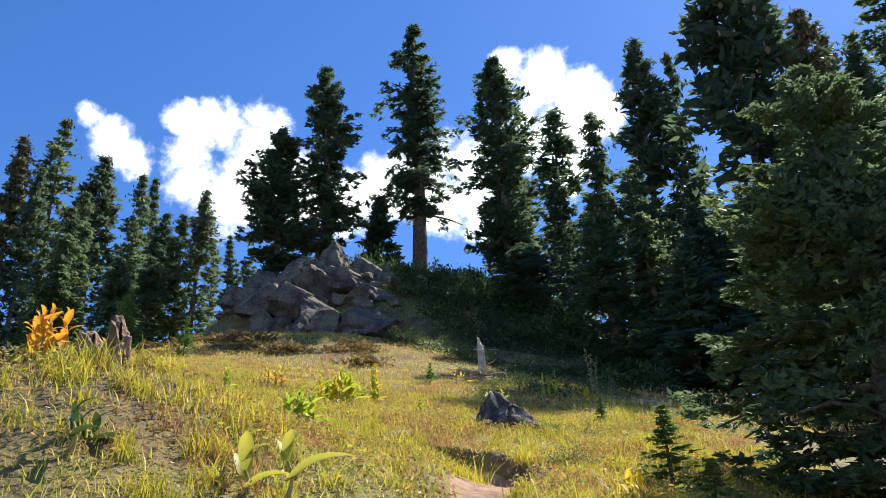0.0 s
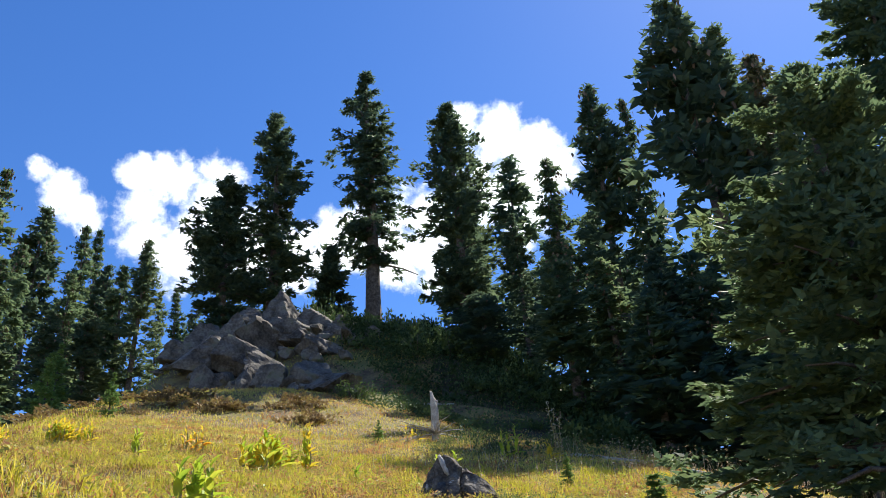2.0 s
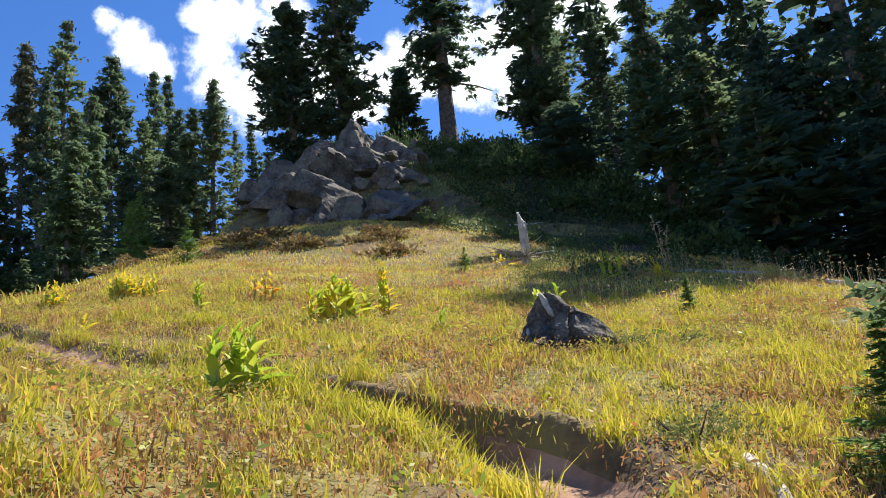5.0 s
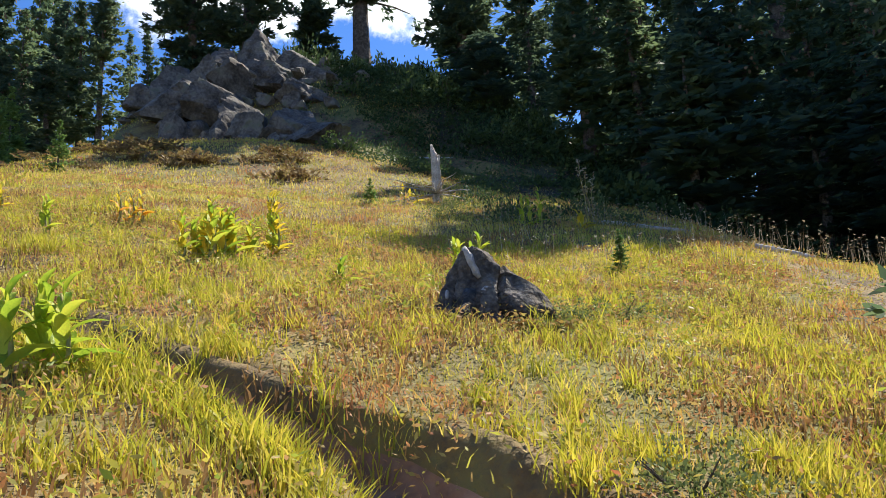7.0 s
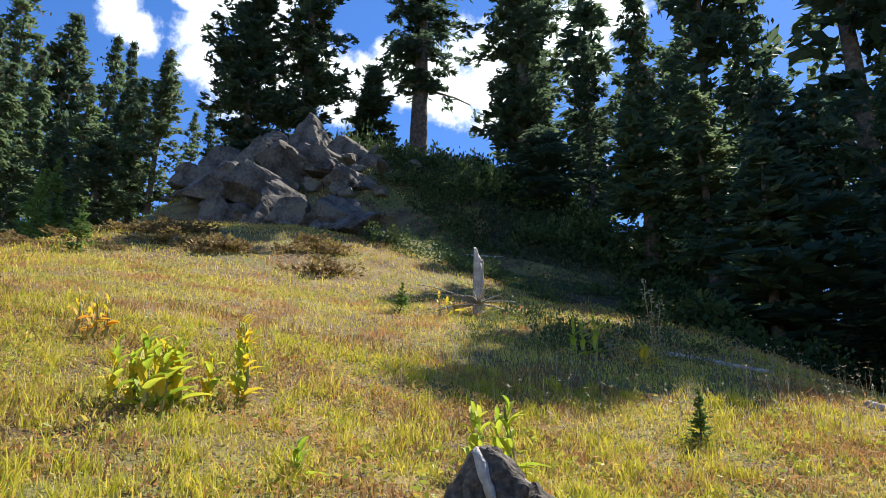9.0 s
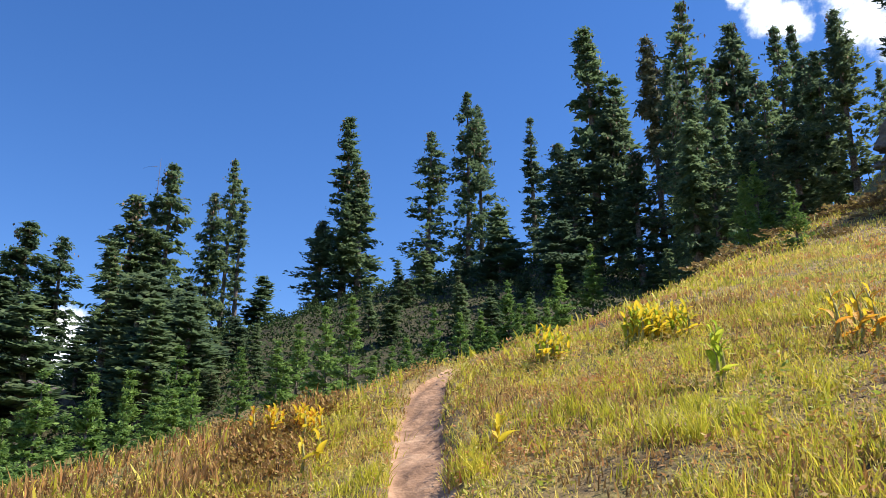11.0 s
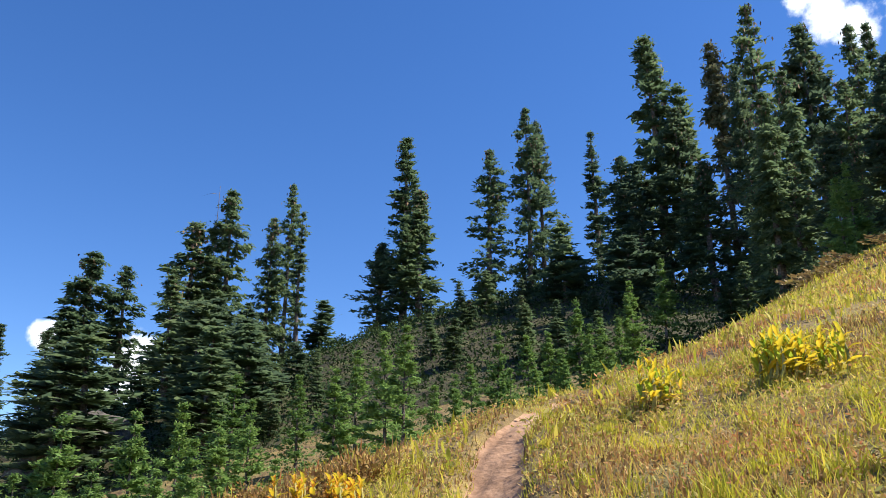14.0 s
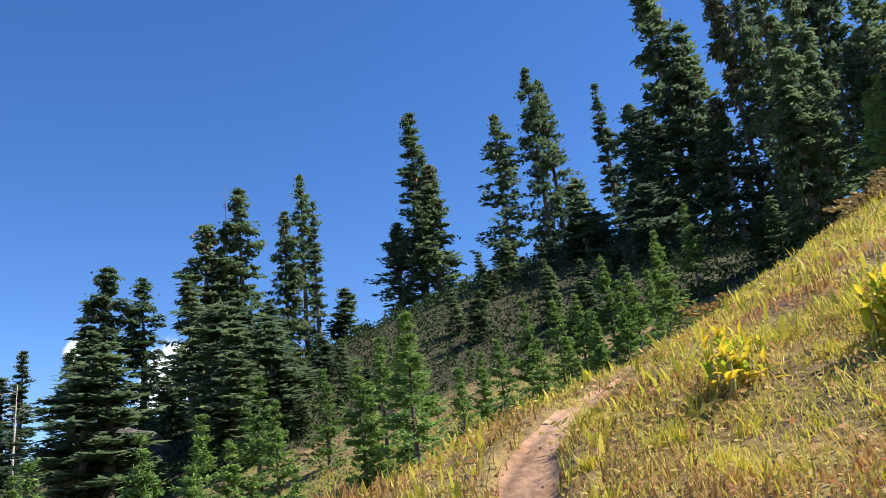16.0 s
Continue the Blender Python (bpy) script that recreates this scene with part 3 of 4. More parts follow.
YOUNG_FIRS = [
    (-12.7, 13.8, 1.8, 0.34), (-28.9, 29.5, 4.4, 0.65), (-29.1, 25.8, 4.0, 0.6), (-26.8, 25.6, 3.4, 0.42), (-28.8, 28.0, 3.4, 0.52),
    (-28.3, 30.2, 3.4, 0.54), (-29.4, 32.1, 3.2, 0.45), (-34.9, 37.9, 4.8, 0.63), (-38.1, 43.3, 5.5, 0.8), (-33.4, 22.0, 5.0, 0.64),
    (-31.9, 20.5, 4.6, 0.5), (-29.3, 21.3, 5.3, 0.47), (-24.5, 21.9, 3.0, 0.57), (-23.0, 20.5, 2.9, 0.45), (-22.2, 21.8, 2.3, 0.52),
    (-23.4, 23.5, 2.0, 0.49), (-24.5, 25.4, 2.3, 0.53), (-25.5, 27.3, 2.6, 0.52), (-21.5, 19.0, 2.7, 0.41),
]
YOUNG_FIRS_LOW = [
    (-16.1, 10.1, 3.1, 0.39), (-14.2, 9.1, 2.1, 0.33), (-13.2, 8.7, 1.7, 0.3), (-23.9, 12.3, 4.6, 0.41), (-40.8, 19.1, 5.1, 1.37),
    (-17.7, 12.3, 2.5, 0.39), (-16.9, 11.6, 2.2, 0.37), (-36.7, 18.8, 4.1, 0.89), (-39.9, 21.9, 4.4, 0.87), (-18.0, 10.8, 2.7, 0.34),
    (-15.1, 9.6, 2.1, 0.32), (-31.5, 15.0, 4.9, 0.65),
]
YOUNG_FIRS_KNOLL = [
    (-18.5, 32.8, 4.1, 0.48), (-11.1, 23.2, 1.3, 0.31), (-17.7, 30.9, 3.5, 0.45),
]

rng = np.random.default_rng(5)
for n, (x, y, tall, wide) in enumerate(LEFT_WOOD):
    tagged(stand(SPRUCE[(0, 2, 4, 0, 1)[n % 5]] if tall > 9 else SPRUCE[2], x, y, tall + 0.2, wide * 1.5, rng.random() * 6), group="conifers behind the knoll")
for n, (x, y, tall, wide) in enumerate(RIGHT_WOOD):
    tagged(stand(SPRUCE[(4, 2, 0, 2, 1)[n % 5] if n != 5 else 3], x, y, tall + 0.2, wide * 1.6, rng.random() * 6), group="conifers at the forest edge")
for n, (x, y, tall, wide) in enumerate(VALLEY_WOOD + RIDGE_WOOD):
    proto = SPIRE if wide < 1.3 and tall > 15 else SPRUCE[3] if n == 22 else SPRUCE[1] if n == 12 else SPRUCE[4] if n in (2, 3, 5, 6, 8) else SPRUCE[0] if n in (15, 16, 9) else SPRUCE[n % 3]
    tagged(stand(proto, x, y, tall + 0.3, wide * 1.5, rng.random() * 6), group="conifers along the ridge")
# the deep, shady part of the forest
for n in range(20):
    a, d = radians(rng.uniform(-42, 4)), rng.uniform(36, 60)
    stand(FILL[n % 2], -math.sin(a) * d, 4 + math.cos(a) * d, rng.uniform(10, 19), rng.uniform(2.0, 3.0), rng.random() * 6)
for n in range(12):
    a, d = radians(rng.uniform(-60, -30)), rng.uniform(17, 34)
    stand(FILL[n % 2], -math.sin(a) * d, 4 + math.cos(a) * d, rng.uniform(9, 15), rng.uniform(1.8, 2.6), rng.random() * 6)
for n in range(16):
    a, d = radians(rng.uniform(-38, -7)), rng.uniform(20, 29)
    stand(FILL[n % 2], -math.sin(a) * d + 1.5, 5 + math.cos(a) * d, rng.uniform(3.5, 7.5), rng.uniform(1.2, 2.1), rng.random() * 6)
for n, (x, y, tall, wide) in enumerate(YOUNG_FIRS + YOUNG_FIRS_LOW + YOUNG_FIRS_KNOLL):
    tagged(stand(YOUNG[n % 3], x, y, tall + 0.1, max(wide * 1.5, tall * 0.31), rng.random() * 6, 0.05), group="young firs below the ridge")

for n in range(8):
    a, d = radians(rng.uniform(71, 97)), rng.uniform(11.5, 44)
    tall = rng.uniform(1.0, 2.6) + 0.05 * d
    tagged(stand(YOUNG[n % 3], -3 - math.sin(a) * d, 9 + math.cos(a) * d, tall, tall * rng.uniform(0.3, 0.4), rng.random() * 6, 0.05), group="young firs below the ridge")
for n in range(9):
    a, d = radians(rng.uniform(72, 98)), rng.uniform(46, 68)
    stand(FILL[n % 2], -3 - math.sin(a) * d, 9 + math.cos(a) * d, rng.uniform(5, 10), rng.uniform(2.4, 3.6), rng.random() * 6)
for n in range(8):
    a, d = radians(rng.uniform(40, 92)), rng.uniform(52, 84)
    tall = rng.uniform(3.0, 7.5)
    stand(FILL[n % 2], -3 - math.sin(a) * d, 9 + math.cos(a) * d, tall, tall * rng.uniform(0.36, 0.5), rng.random() * 6)
for n in range(44):
    a, d = radians(rng.uniform(36, 78)), rng.uniform(50, 76)
    tall = rng.uniform(2.0, 4.6)
    stand(SPRUCE[4] if n % 4 == 0 else FILL[n % 2], -3 - math.sin(a) * d, 9 + math.cos(a) * d, tall, tall * rng.uniform(0.26, 0.4), rng.random() * 6)


# the great trees on the knoll
def great(seed, x, y, label, H, R, low, boughs, profile, mat, size=0.36, **k):
    t = conifer("conifer_tree", seed, H, R, low, boughs, 13, 8, size, profile, mat, label, **k)
    t.matrix_basis = plant_at(x, y, 0.2)
    return t


OLD = ((0, 0.9), (0.15, 1.0), (0.4, 0.9), (0.6, 0.75), (0.8, 0.55), (0.93, 0.32), (1, 0.06))
great(61, -12.3, 42.1, "dense dark conifer on top of the rocky knoll", 15.4, 3.3, 2.0, 190, CONE, M_NEEDLE_DARK, droop=0.3, gaps=0.25, wild=0.55, trunk_r=0.36, limbs=50)
great(62, -14.6, 40.6, "dark conifer leaning by its taller neighbour on the knoll", 11.6, 2.7, 1.2, 160, COLUMN, M_NEEDLE_DARK, droop=0.3, gaps=0.25, wild=0.5, trunk_r=0.3, limbs=40)
great(63, -7.3, 46.3, "tall old conifer with a bare grey trunk and thin crown", 20.8, 3.5, 5.2, 190, OLD, M_NEEDLE_DARK, droop=0.55, lift=0.2, gaps=0.4, wild=0.65, hang=0.35, trunk_r=0.55, limbs=120)
great(64, -9.5, 44.9, "small dark conifer beside the old trunk", 6.3, 1.7, 0.3, 100, CONE, M_NEEDLE_DARK, gaps=0.25)
great(65, -1.6, 40.9, "ragged dark conifer at the corner of the forest", 16.2, 3.5, 0.8, 210, ((0, 0.5), (0.15, 0.8), (0.45, 1.0), (0.65, 0.8), (0.85, 0.5), (0.95, 0.26), (1, 0.06)), M_NEEDLE_DARK, droop=0.35, gaps=0.3, wild=0.65, trunk_r=0.35, limbs=60)
great(66, 10.8, 19.0, "large green conifer at the forest edge", 15.5, 2.9, 0.8, 230, OLD, M_NEEDLE, 0.28, droop=0.4, gaps=0.25, wild=0.5, limbs=60)
great(67, 9.6, 15.6, "large green conifer at the forest edge", 11.6, 2.7, 0.5, 230, OLD, M_NEEDLE, 0.24, droop=0.4, gaps=0.2, wild=0.45, limbs=60)

# the big fir beside the trail
fir = conifer("fir_tree", 71, 4.7, 2.0, 0.25, 230, 26, 9, 0.12, ((0, 0.8), (0.07, 1.0), (0.3, 0.9), (0.6, 0.6), (0.85, 0.28), (1, 0.04)), M_NEEDLE,
              "broad dark green fir with boughs down to the grass", "fir tree", trunk_r=0.10, limbs=90, droop=0.3, upturn=0.16, lift=0.1, gaps=0.12, wild=0.3, hang=0.05, tiers=17, flat=0.25)
fir.matrix_basis = plant_at(3.0, 7.9, 0.05)

# ---- rocks ----
def chiselled(planes, centre, detail, rough, fine, stretch=(1, 1, 1), off=(0, 0, 0)):
    """A block bounded by planes (normal, distance), its faces roughened: a bmesh."""
    bm = bmesh.new()
    bmesh.ops.create_icosphere(bm, subdivisions=detail, radius=1)
    off, c = Vector(off), Vector(centre)
    ns = np.array([unit(np.array(n, float)) for n, d in planes])
    ds = np.array([d for n, d in planes]) - ns @ np.array(centre, float)
    for v in bm.verts:
        k = ns @ np.array(v.co)
        p = v.co * float(np.min(np.where(k > 1e-3, ds / np.maximum(k, 1e-3), 99)))
        q = Vector((p.x * stretch[0], p.y * stretch[1], p.z * stretch[2])) + off
        v.co = c + p * (1 + rough * noise.noise(q * 2.0) - 1.3 * rough * max(0.0, 0.10 - abs(noise.noise(q * 1.6 + off))) / 0.10 + fine * noise.noise(q * 7.0))
    return bm


def rock_mesh(rng, wx, wy, wz, detail=4):
    """An angular block of bedrock: flat cleaved faces with cracks between them."""
    planes = [((1, 0.15, 0.25), 1), ((-1, 0.1, 0.3), 1), ((0.1, -1, 0.25), 1), ((0, 1, 0.2), 1), ((0.25, -0.1, 1), 1), ((0, 0, -1), 1)]
    planes = [(np.array(n) + rng.normal(0, 0.22, 3), d * rng.uniform(0.78, 1.0)) for n, d in planes]
    for k in range(3):
        n = rng.normal(0, 1, 3) + [0, -0.3, 0.4]
        planes.append((n, rng.uniform(0.8, 1.05)))
    bm = chiselled(planes, (0, 0, 0), detail, 0.07, 0.025, off=rng.uniform(-50, 50, 3))
    for v in bm.verts:
        v.co = Vector((v.co.x * wx, v.co.y * wy, v.co.z * wz))
    me = bpy.data.meshes.new("rock")
    bm.to_mesh(me)
    bm.free()
    me.materials.append(M_ROCK)
    return me


# x, y, z, width and height of each boulder
OUTCROP_HIGH = [
    (-11.6, 37.0, 19.35, 1.48, 1.1), (-10.1, 37.0, 19.4, 1.61, 1.61), (-12.2, 36.0, 18.6, 1.13, 1.21), (-13.4, 36.0, 18.8, 0.84, 0.77),
    (-10.5, 35.8, 17.9, 1.77, 1.62), (-9.3, 36.0, 17.9, 1.91, 1.39), (-7.9, 35.5, 16.9, 1.99, 1.21), (-7.4, 37.5, 18.5, 1.36, 1.67),
    (-6.8, 36.5, 17.0, 1.74, 1.16), (-12.2, 34.5, 16.7, 2.29, 1.5), (-10.7, 34.3, 16.6, 1.47, 0.91), (-14.2, 35.5, 17.3, 1.35, 1.28),
    (-8.5, 37.2, 18.9, 1.67, 1.52), (-5.9, 36.0, 16.3, 1.27, 0.99),
]
OUTCROP_LOW = [
    (-10.1, 32.2, 14.6, 0.96, 0.67), (-9.0, 32.0, 14.5, 1.2, 1.01), (-7.5, 31.8, 14.3, 1.42, 0.81), (-6.4, 31.5, 13.6, 1.69, 0.91),
    (-12.2, 32.8, 15.3, 0.94, 0.38), (-9.8, 33.6, 15.8, 1.49, 0.41),
]
rng = np.random.default_rng(8)
for x, y, z, w, t in OUTCROP_HIGH + OUTCROP_LOW:
    top, foot = z + t * 0.5, min(float(h(x, y - 0.3)) - 0.15, z - t * 0.5)
    ob = new("rock", rock_mesh(rng, w * 0.55, w * 0.58, (top - foot) * 0.51))
    ob.matrix_basis = pose(x, y, (top + foot) / 2, rng.uniform(-12, 8), rng.uniform(4, 24), rng.uniform(-35, 35))
    tagged(ob, "angular grey boulder in the rocky outcrop", "rock", "rocks of the outcrop")
    for k in range(3):
        u, v, q = rng.uniform(-0.7, 0.7), rng.uniform(-0.7, -0.2), w * rng.uniform(0.14, 0.32)
        ob = new("rock", rock_mesh(rng, q * 0.8, q * 0.7, q * 0.6, 3))
        ob.matrix_basis = pose(x + u * w, y + v * w, float(h(x + u * w, y + v * w)) + q * 0.25, rng.uniform(-15, 15), rng.uniform(-6, 24), rng.uniform(0, 90))
        tagged(ob, "small angular grey rock wedged in the outcrop", "rock", "rocks of the outcrop")

# bare cliffs below the conifers of the ridge
for x, y, w, t in [(-62.2, 15.2, 3.6, 3.2), (-56.9, 13.9, 2.8, 2.8)]:
    ob = new("rock", rock_mesh(rng, w * 0.8, w * 0.6, t * 0.7))
    ob.matrix_basis = pose(x, y, float(h(x, y)) + t * 0.25, rng.uniform(-8, 8), rng.uniform(-8, 12), rng.uniform(0, 90))
    tagged(ob, "dark grey cliff face on the wooded ridge", "rock", "cliffs of the ridge")

# ---- stumps and dead wood ----
def stump(name, rng, r, tall, mat, label, x, y, flare=1.7, ragged=0.35):
    """A broken tree stump: flared roots, furrowed sides, splintered hollow top."""
    n, rings = 40, 14
    th = np.linspace(0, 2 * np.pi, n, endpoint=False)
    lobes = 0.16 * np.sin(5 * th + 1.0) + 0.09 * np.sin(9 * th + 2.1) + 0.05 * np.sin(17 * th)
    top = tall * (1 + ragged * (0.9 * np.cos(th - 2.7) + 0.2 * np.sin(3 * th + 1.0) + 0.06 * np.sin(7 * th)))
    v = []
    for k in range(rings):
        u = k / (rings - 1)
        rr = r * (1 + (flare - 1) * (1 - u) ** 2.2) * (1 + lobes * (1.3 - 0.7 * u)) * (1 + rng.normal(0, 0.02, n))
        v.append(np.stack([rr * np.cos(th), rr * np.sin(th), -0.2 + (top + 0.2) * u], -1))
    for k, (s, d) in enumerate(((0.72, 0.03), (0.5, 0.16), (0.2, 0.24))):
        rr = r * s * (1 + lobes)
        v.append(np.stack([rr * np.cos(th), rr * np.sin(th), top - d * tall], -1))
    i = np.arange(len(v) * n).reshape(len(v), n)
    j = np.roll(i, -1, 1)
    f = np.stack([i[:-1], j[:-1], j[1:], i[1:]], -1).reshape(-1, 4)
    thing = tagged(new(name), label, "tree stump")
    part("wood", mesh_of("wood", np.vstack(v), f, mat), thing)
    thing.matrix_basis = plant_at(x, y, 0.02)
    return thing


rng = np.random.default_rng(21)
old = tagged(new("tree_stump"), "blackened old tree stump with bleached streaks in the grass", "tree stump")
STUMP_PLANES = [((-0.885, 0, 0.466), 0.348), ((0.647, 0, 0.763), 0.349), ((0, -0.93, 0.368), 0.29), ((0, 0.92, 0.39), 0.31), ((0.5, -0.75, 0.42), 0.35),
                ((-0.55, -0.75, 0.36), 0.345), ((0.85, 0.1, 0.35), 0.44), ((0.5, 0.8, 0.3), 0.38), ((0.05, 0, 1), 0.50), ((0, 0, -1), 0.2)]
bm = chiselled(STUMP_PLANES, (0, 0, 0.08), 5, 0.22, 0.05, (2.2, 2.2, 0.9), (4, 7, 2))
wood = bpy.data.meshes.new("wood")
bm.to_mesh(wood)
bm.free()
wood.materials.append(M_STUMP)
part("wood", wood, old)


def on_stump(d):
    """The stump's surface in a direction from its heart."""
    k = np.array([unit(np.array(n, float)) for n, q in STUMP_PLANES])
    q = np.array([b for a, b in STUMP_PLANES]) - k @ np.array([0, 0, 0.08])
    d = unit(np.array(d, float))
    return np.array([0, 0, 0.08]) + d * np.min(np.where(k @ d > 1e-3, q / np.maximum(k @ d, 1e-3), 99)) * 0.935


for a, b, wide in [((-0.12, -0.10, 0.45), (-0.02, -0.40, 0.30), 0.026), ((0.08, -0.35, 0.12), (-0.04, -0.42, 0.0), 0.028), ((0.16, 0.02, 0.40), (0.50, -0.05, 0.12), 0.028), ((-0.28, -0.2, 0.1), (-0.3, -0.25, 0.02), 0.016)]:
    p = np.array([on_stump(np.array(a) * (1 - w) + np.array(b) * w) for w in np.linspace(0, 1, 9)])
    part("bare_wood", tube_mesh("bare_wood", [tube(p, wide * (0.5 + 0.5 * np.sin(np.linspace(0.3, 2.9, 9))), 8, rng, 0.2)], M_DEAD), old, "bleached bare streak of wood")
for a in (3.5, 4.45, 5.7, 0.3, 2.6):
    w = np.linspace(0, 1, 6)
    p = np.stack([np.cos(a) * (0.25 + 0.32 * w), np.sin(a) * (0.22 + 0.28 * w), 0.10 - 0.16 * w**0.8], -1)
    part("root", tube_mesh("root", [tube(p, 0.06 * (1 - 0.5 * w), 9, rng, 0.2)], M_STUMP), old)
old.matrix_basis = plant_at(-0.66, 10.55, 0.02)
stump("tree_stump", rng, 0.075, 0.28, M_OLDWOOD, "weathered brown broken stump among yellow plants", -2.97, 5.19, 1.25, 0.45)
stump("tree_stump", rng, 0.10, 0.17, M_OLDWOOD, "low weathered brown stump beside a taller one", -3.2, 5.25, 1.5, 0.5)
snag = stump("dead_snag", rng, 0.085, 1.15, M_DEAD, "bleached broken snag with a fan of dead roots", -1.72, 21.0, 1.1, 0.15)
for k in range(14):
    a = rng.uniform(2.6, 6.8)
    s = np.linspace(0, 1, 6)
    L = rng.uniform(0.7, 1.7)
    p = np.stack([np.cos(a) * s * L + 0.05 * rng.normal(0, 1, 6) * s, np.sin(a) * s * L, 0.22 + 0.28 * s * rng.uniform(-0.3, 0.8) - 0.15 * s**2], -1)
    part("dead_branch", tube_mesh("dead_branch", [tube(p, 0.022 * (1 - 0.8 * s), 5)], M_DEAD), snag)


def log(x0, y0, x1, y1, r, label, lift=0.5):
    s = np.linspace(0, 1, 9)
    p = np.stack([x0 + (x1 - x0) * s + 0.02 * np.sin(9 * s), y0 + (y1 - y0) * s, 0 * s], -1)
    p[:, 2] = h(p[:, 0], p[:, 1]) + r * lift
    return tagged(new("log", tube_mesh("log", [tube(p, r * (1 - 0.45 * s), 10, rng, 0.08)], M_DEAD)), label, "log")


log(1.1, 18.6, 2.6, 18.3, 0.055, "thin bleached log lying in the meadow grass")
log(3.2, 16.9, 3.9, 16.6, 0.06, "short bleached branch lying in the grass")
log(0.28, 7.35, 0.40, 5.7, 0.035, "weathered grey branch lying beside the small fir")
log(-4.2, 30.7, -1.9, 31.6, 0.10, "grey-brown fallen log at the forest edge")

def dead_tree(x, y, tall, r, label, mat=M_DEAD):
    """A bare grey trunk with short broken limbs."""
    tree = tagged(new("dead_tree"), label, "dead tree")
    s = np.linspace(0, 1, 10)
    p = np.stack([0.02 * tall * np.sin(3 * s), 0.01 * tall * s, tall * s - 0.3], -1)
    part("trunk", tube_mesh("trunk", [tube(p, r * (1 - 0.85 * s), 8, rng, 0.06)], mat), tree)
    for k in range(16):
        u, a, L = rng.uniform(0.45, 0.97), rng.random() * 6.28, rng.uniform(0.4, 1.6)
        w = np.linspace(0, 1, 4)
        q = np.stack([np.cos(a) * L * w, np.sin(a) * L * w, tall * u - 0.3 + L * (0.25 * w - 0.4 * w**2)], -1)
        part("branch", tube_mesh("branch", [tube(q, 0.22 * r * (1 - 0.85 * w), 4)], mat), tree)
    tree.matrix_basis = plant_at(x, y, 0.1)


dead_tree(-81.2, 26.5, 21.4, 0.11, "bare dead treetop standing among green conifers", M_BARK)
dead_tree(-74.2, 9.3, 7.9, 0.14, "bleached dead trunk beside the valley conifers")

# ---- corn lilies ----
def leaf_mesh(rng, L, W, arch, mat):
    """A broad pleated leaf that arches outwards along +x from the origin."""
    n, c = 8, 5
    u, s = np.linspace(0, 1, n), np.linspace(-1, 1, c)
    half = W * np.sin(np.pi * np.clip(u * 0.93 + 0.07, 0, 1)) ** 0.8 * (1 - 0.25 * u)
    x = L * (u * math.cos(arch) + 0.30 * u**2)
    z = L * (u * math.sin(arch) - 0.42 * u**2.3)
    X, Y = np.repeat(x[:, None], c, 1), half[:, None] * s[None]
    Z = z[:, None] + 0.35 * np.abs(Y) + 0.012 * np.cos(s * 2 * np.pi)[None] * (half[:, None] / W)
    return grid_mesh("leaf", X, Y, Z, mat)


def corn_lily(seed, x, y, tall, leaves, spread, mat, label, stalks=1, clump_r=None, other=None):
    rng = np.random.default_rng(seed)
    plant = tagged(new("corn_lily"), label, "plant", "corn lilies in the meadow")
    shapes = [leaf_mesh(rng, rng.uniform(0.85, 1.1), rng.uniform(0.14, 0.20), a, q) for a, q in zip((0.75, 1.05, 1.3, 0.9, 1.2), (mat, mat, other or mat, mat, other or mat))]
    for k in range(stalks):
        ox, oy = rng.normal(0, clump_r or spread * 0.35, 2) if stalks > 1 else (0, 0)
        s = np.linspace(0, 1, 6)
        hgt = tall * rng.uniform(0.8, 1.0)
        p = np.stack([ox + 0.03 * np.sin(4 * s), oy + 0.02 * s, hgt * 0.95 * s - 0.05], -1)
        part("stalk", tube_mesh("stalk", [tube(p, 0.016 * (1 - 0.6 * s), 6)], M_STALK), plant)
        n = leaves // stalks
        for q in range(n):
            u = (q + 0.4) / n
            lf = new("leaf", shapes[q % 5])
            lf.parent = plant
            size = spread * (1.05 - 0.55 * u) * rng.uniform(0.8, 1.15)
            lf.matrix_basis = Matrix.Translation((ox, oy, hgt * (0.08 + 0.80 * u))) @ Matrix.Rotation(q * 2.4 + rng.normal(0, 0.3), 4, "Z") @ Matrix.Rotation(-0.5 * u + rng.normal(0, 0.15), 4, "Y") @ Matrix.Diagonal((size, size, size, 1))
    plant.matrix_basis = plant_at(x, y, 0.02)
    return plant


GREEN_LILY, YELLOW_LILY, ORANGE_LILY = "leafy yellow-green corn lily standing in the meadow grass", "corn lily with yellow autumn leaves in the grass", "corn lily with withered orange leaves in the grass"
corn_lily(1, -2.56, 8.15, 0.52, 48, 0.28, M_LILY, GREEN_LILY, 5)
corn_lily(2, -3.15, 12.0, 0.56, 170, 0.28, M_LILY, GREEN_LILY, 12, 0.19, M_LILY_YELLOW)
corn_lily(3, -2.72, 12.5, 0.85, 44, 0.24, M_LILY_YELLOW, YELLOW_LILY, 3, 0.07, M_LILY)
corn_lily(4, -0.80, 12.0, 0.60, 44, 0.24, M_LILY, GREEN_LILY, 5)
corn_lily(5, -1.75, 10.9, 0.25, 7, 0.22, M_LILY, GREEN_LILY, 1)
corn_lily(6, -0.05, 17.3, 0.75, 30, 0.26, M_LILY, GREEN_LILY, 3)
corn_lily(7, 0.72, 17.2, 0.40, 10, 0.28, M_LILY_YELLOW, YELLOW_LILY, 2)
corn_lily(8, -5.2, 14.2, 0.45, 50, 0.20, M_LILY_ORANGE, ORANGE_LILY, 9, 0.2, M_LILY_YELLOW)
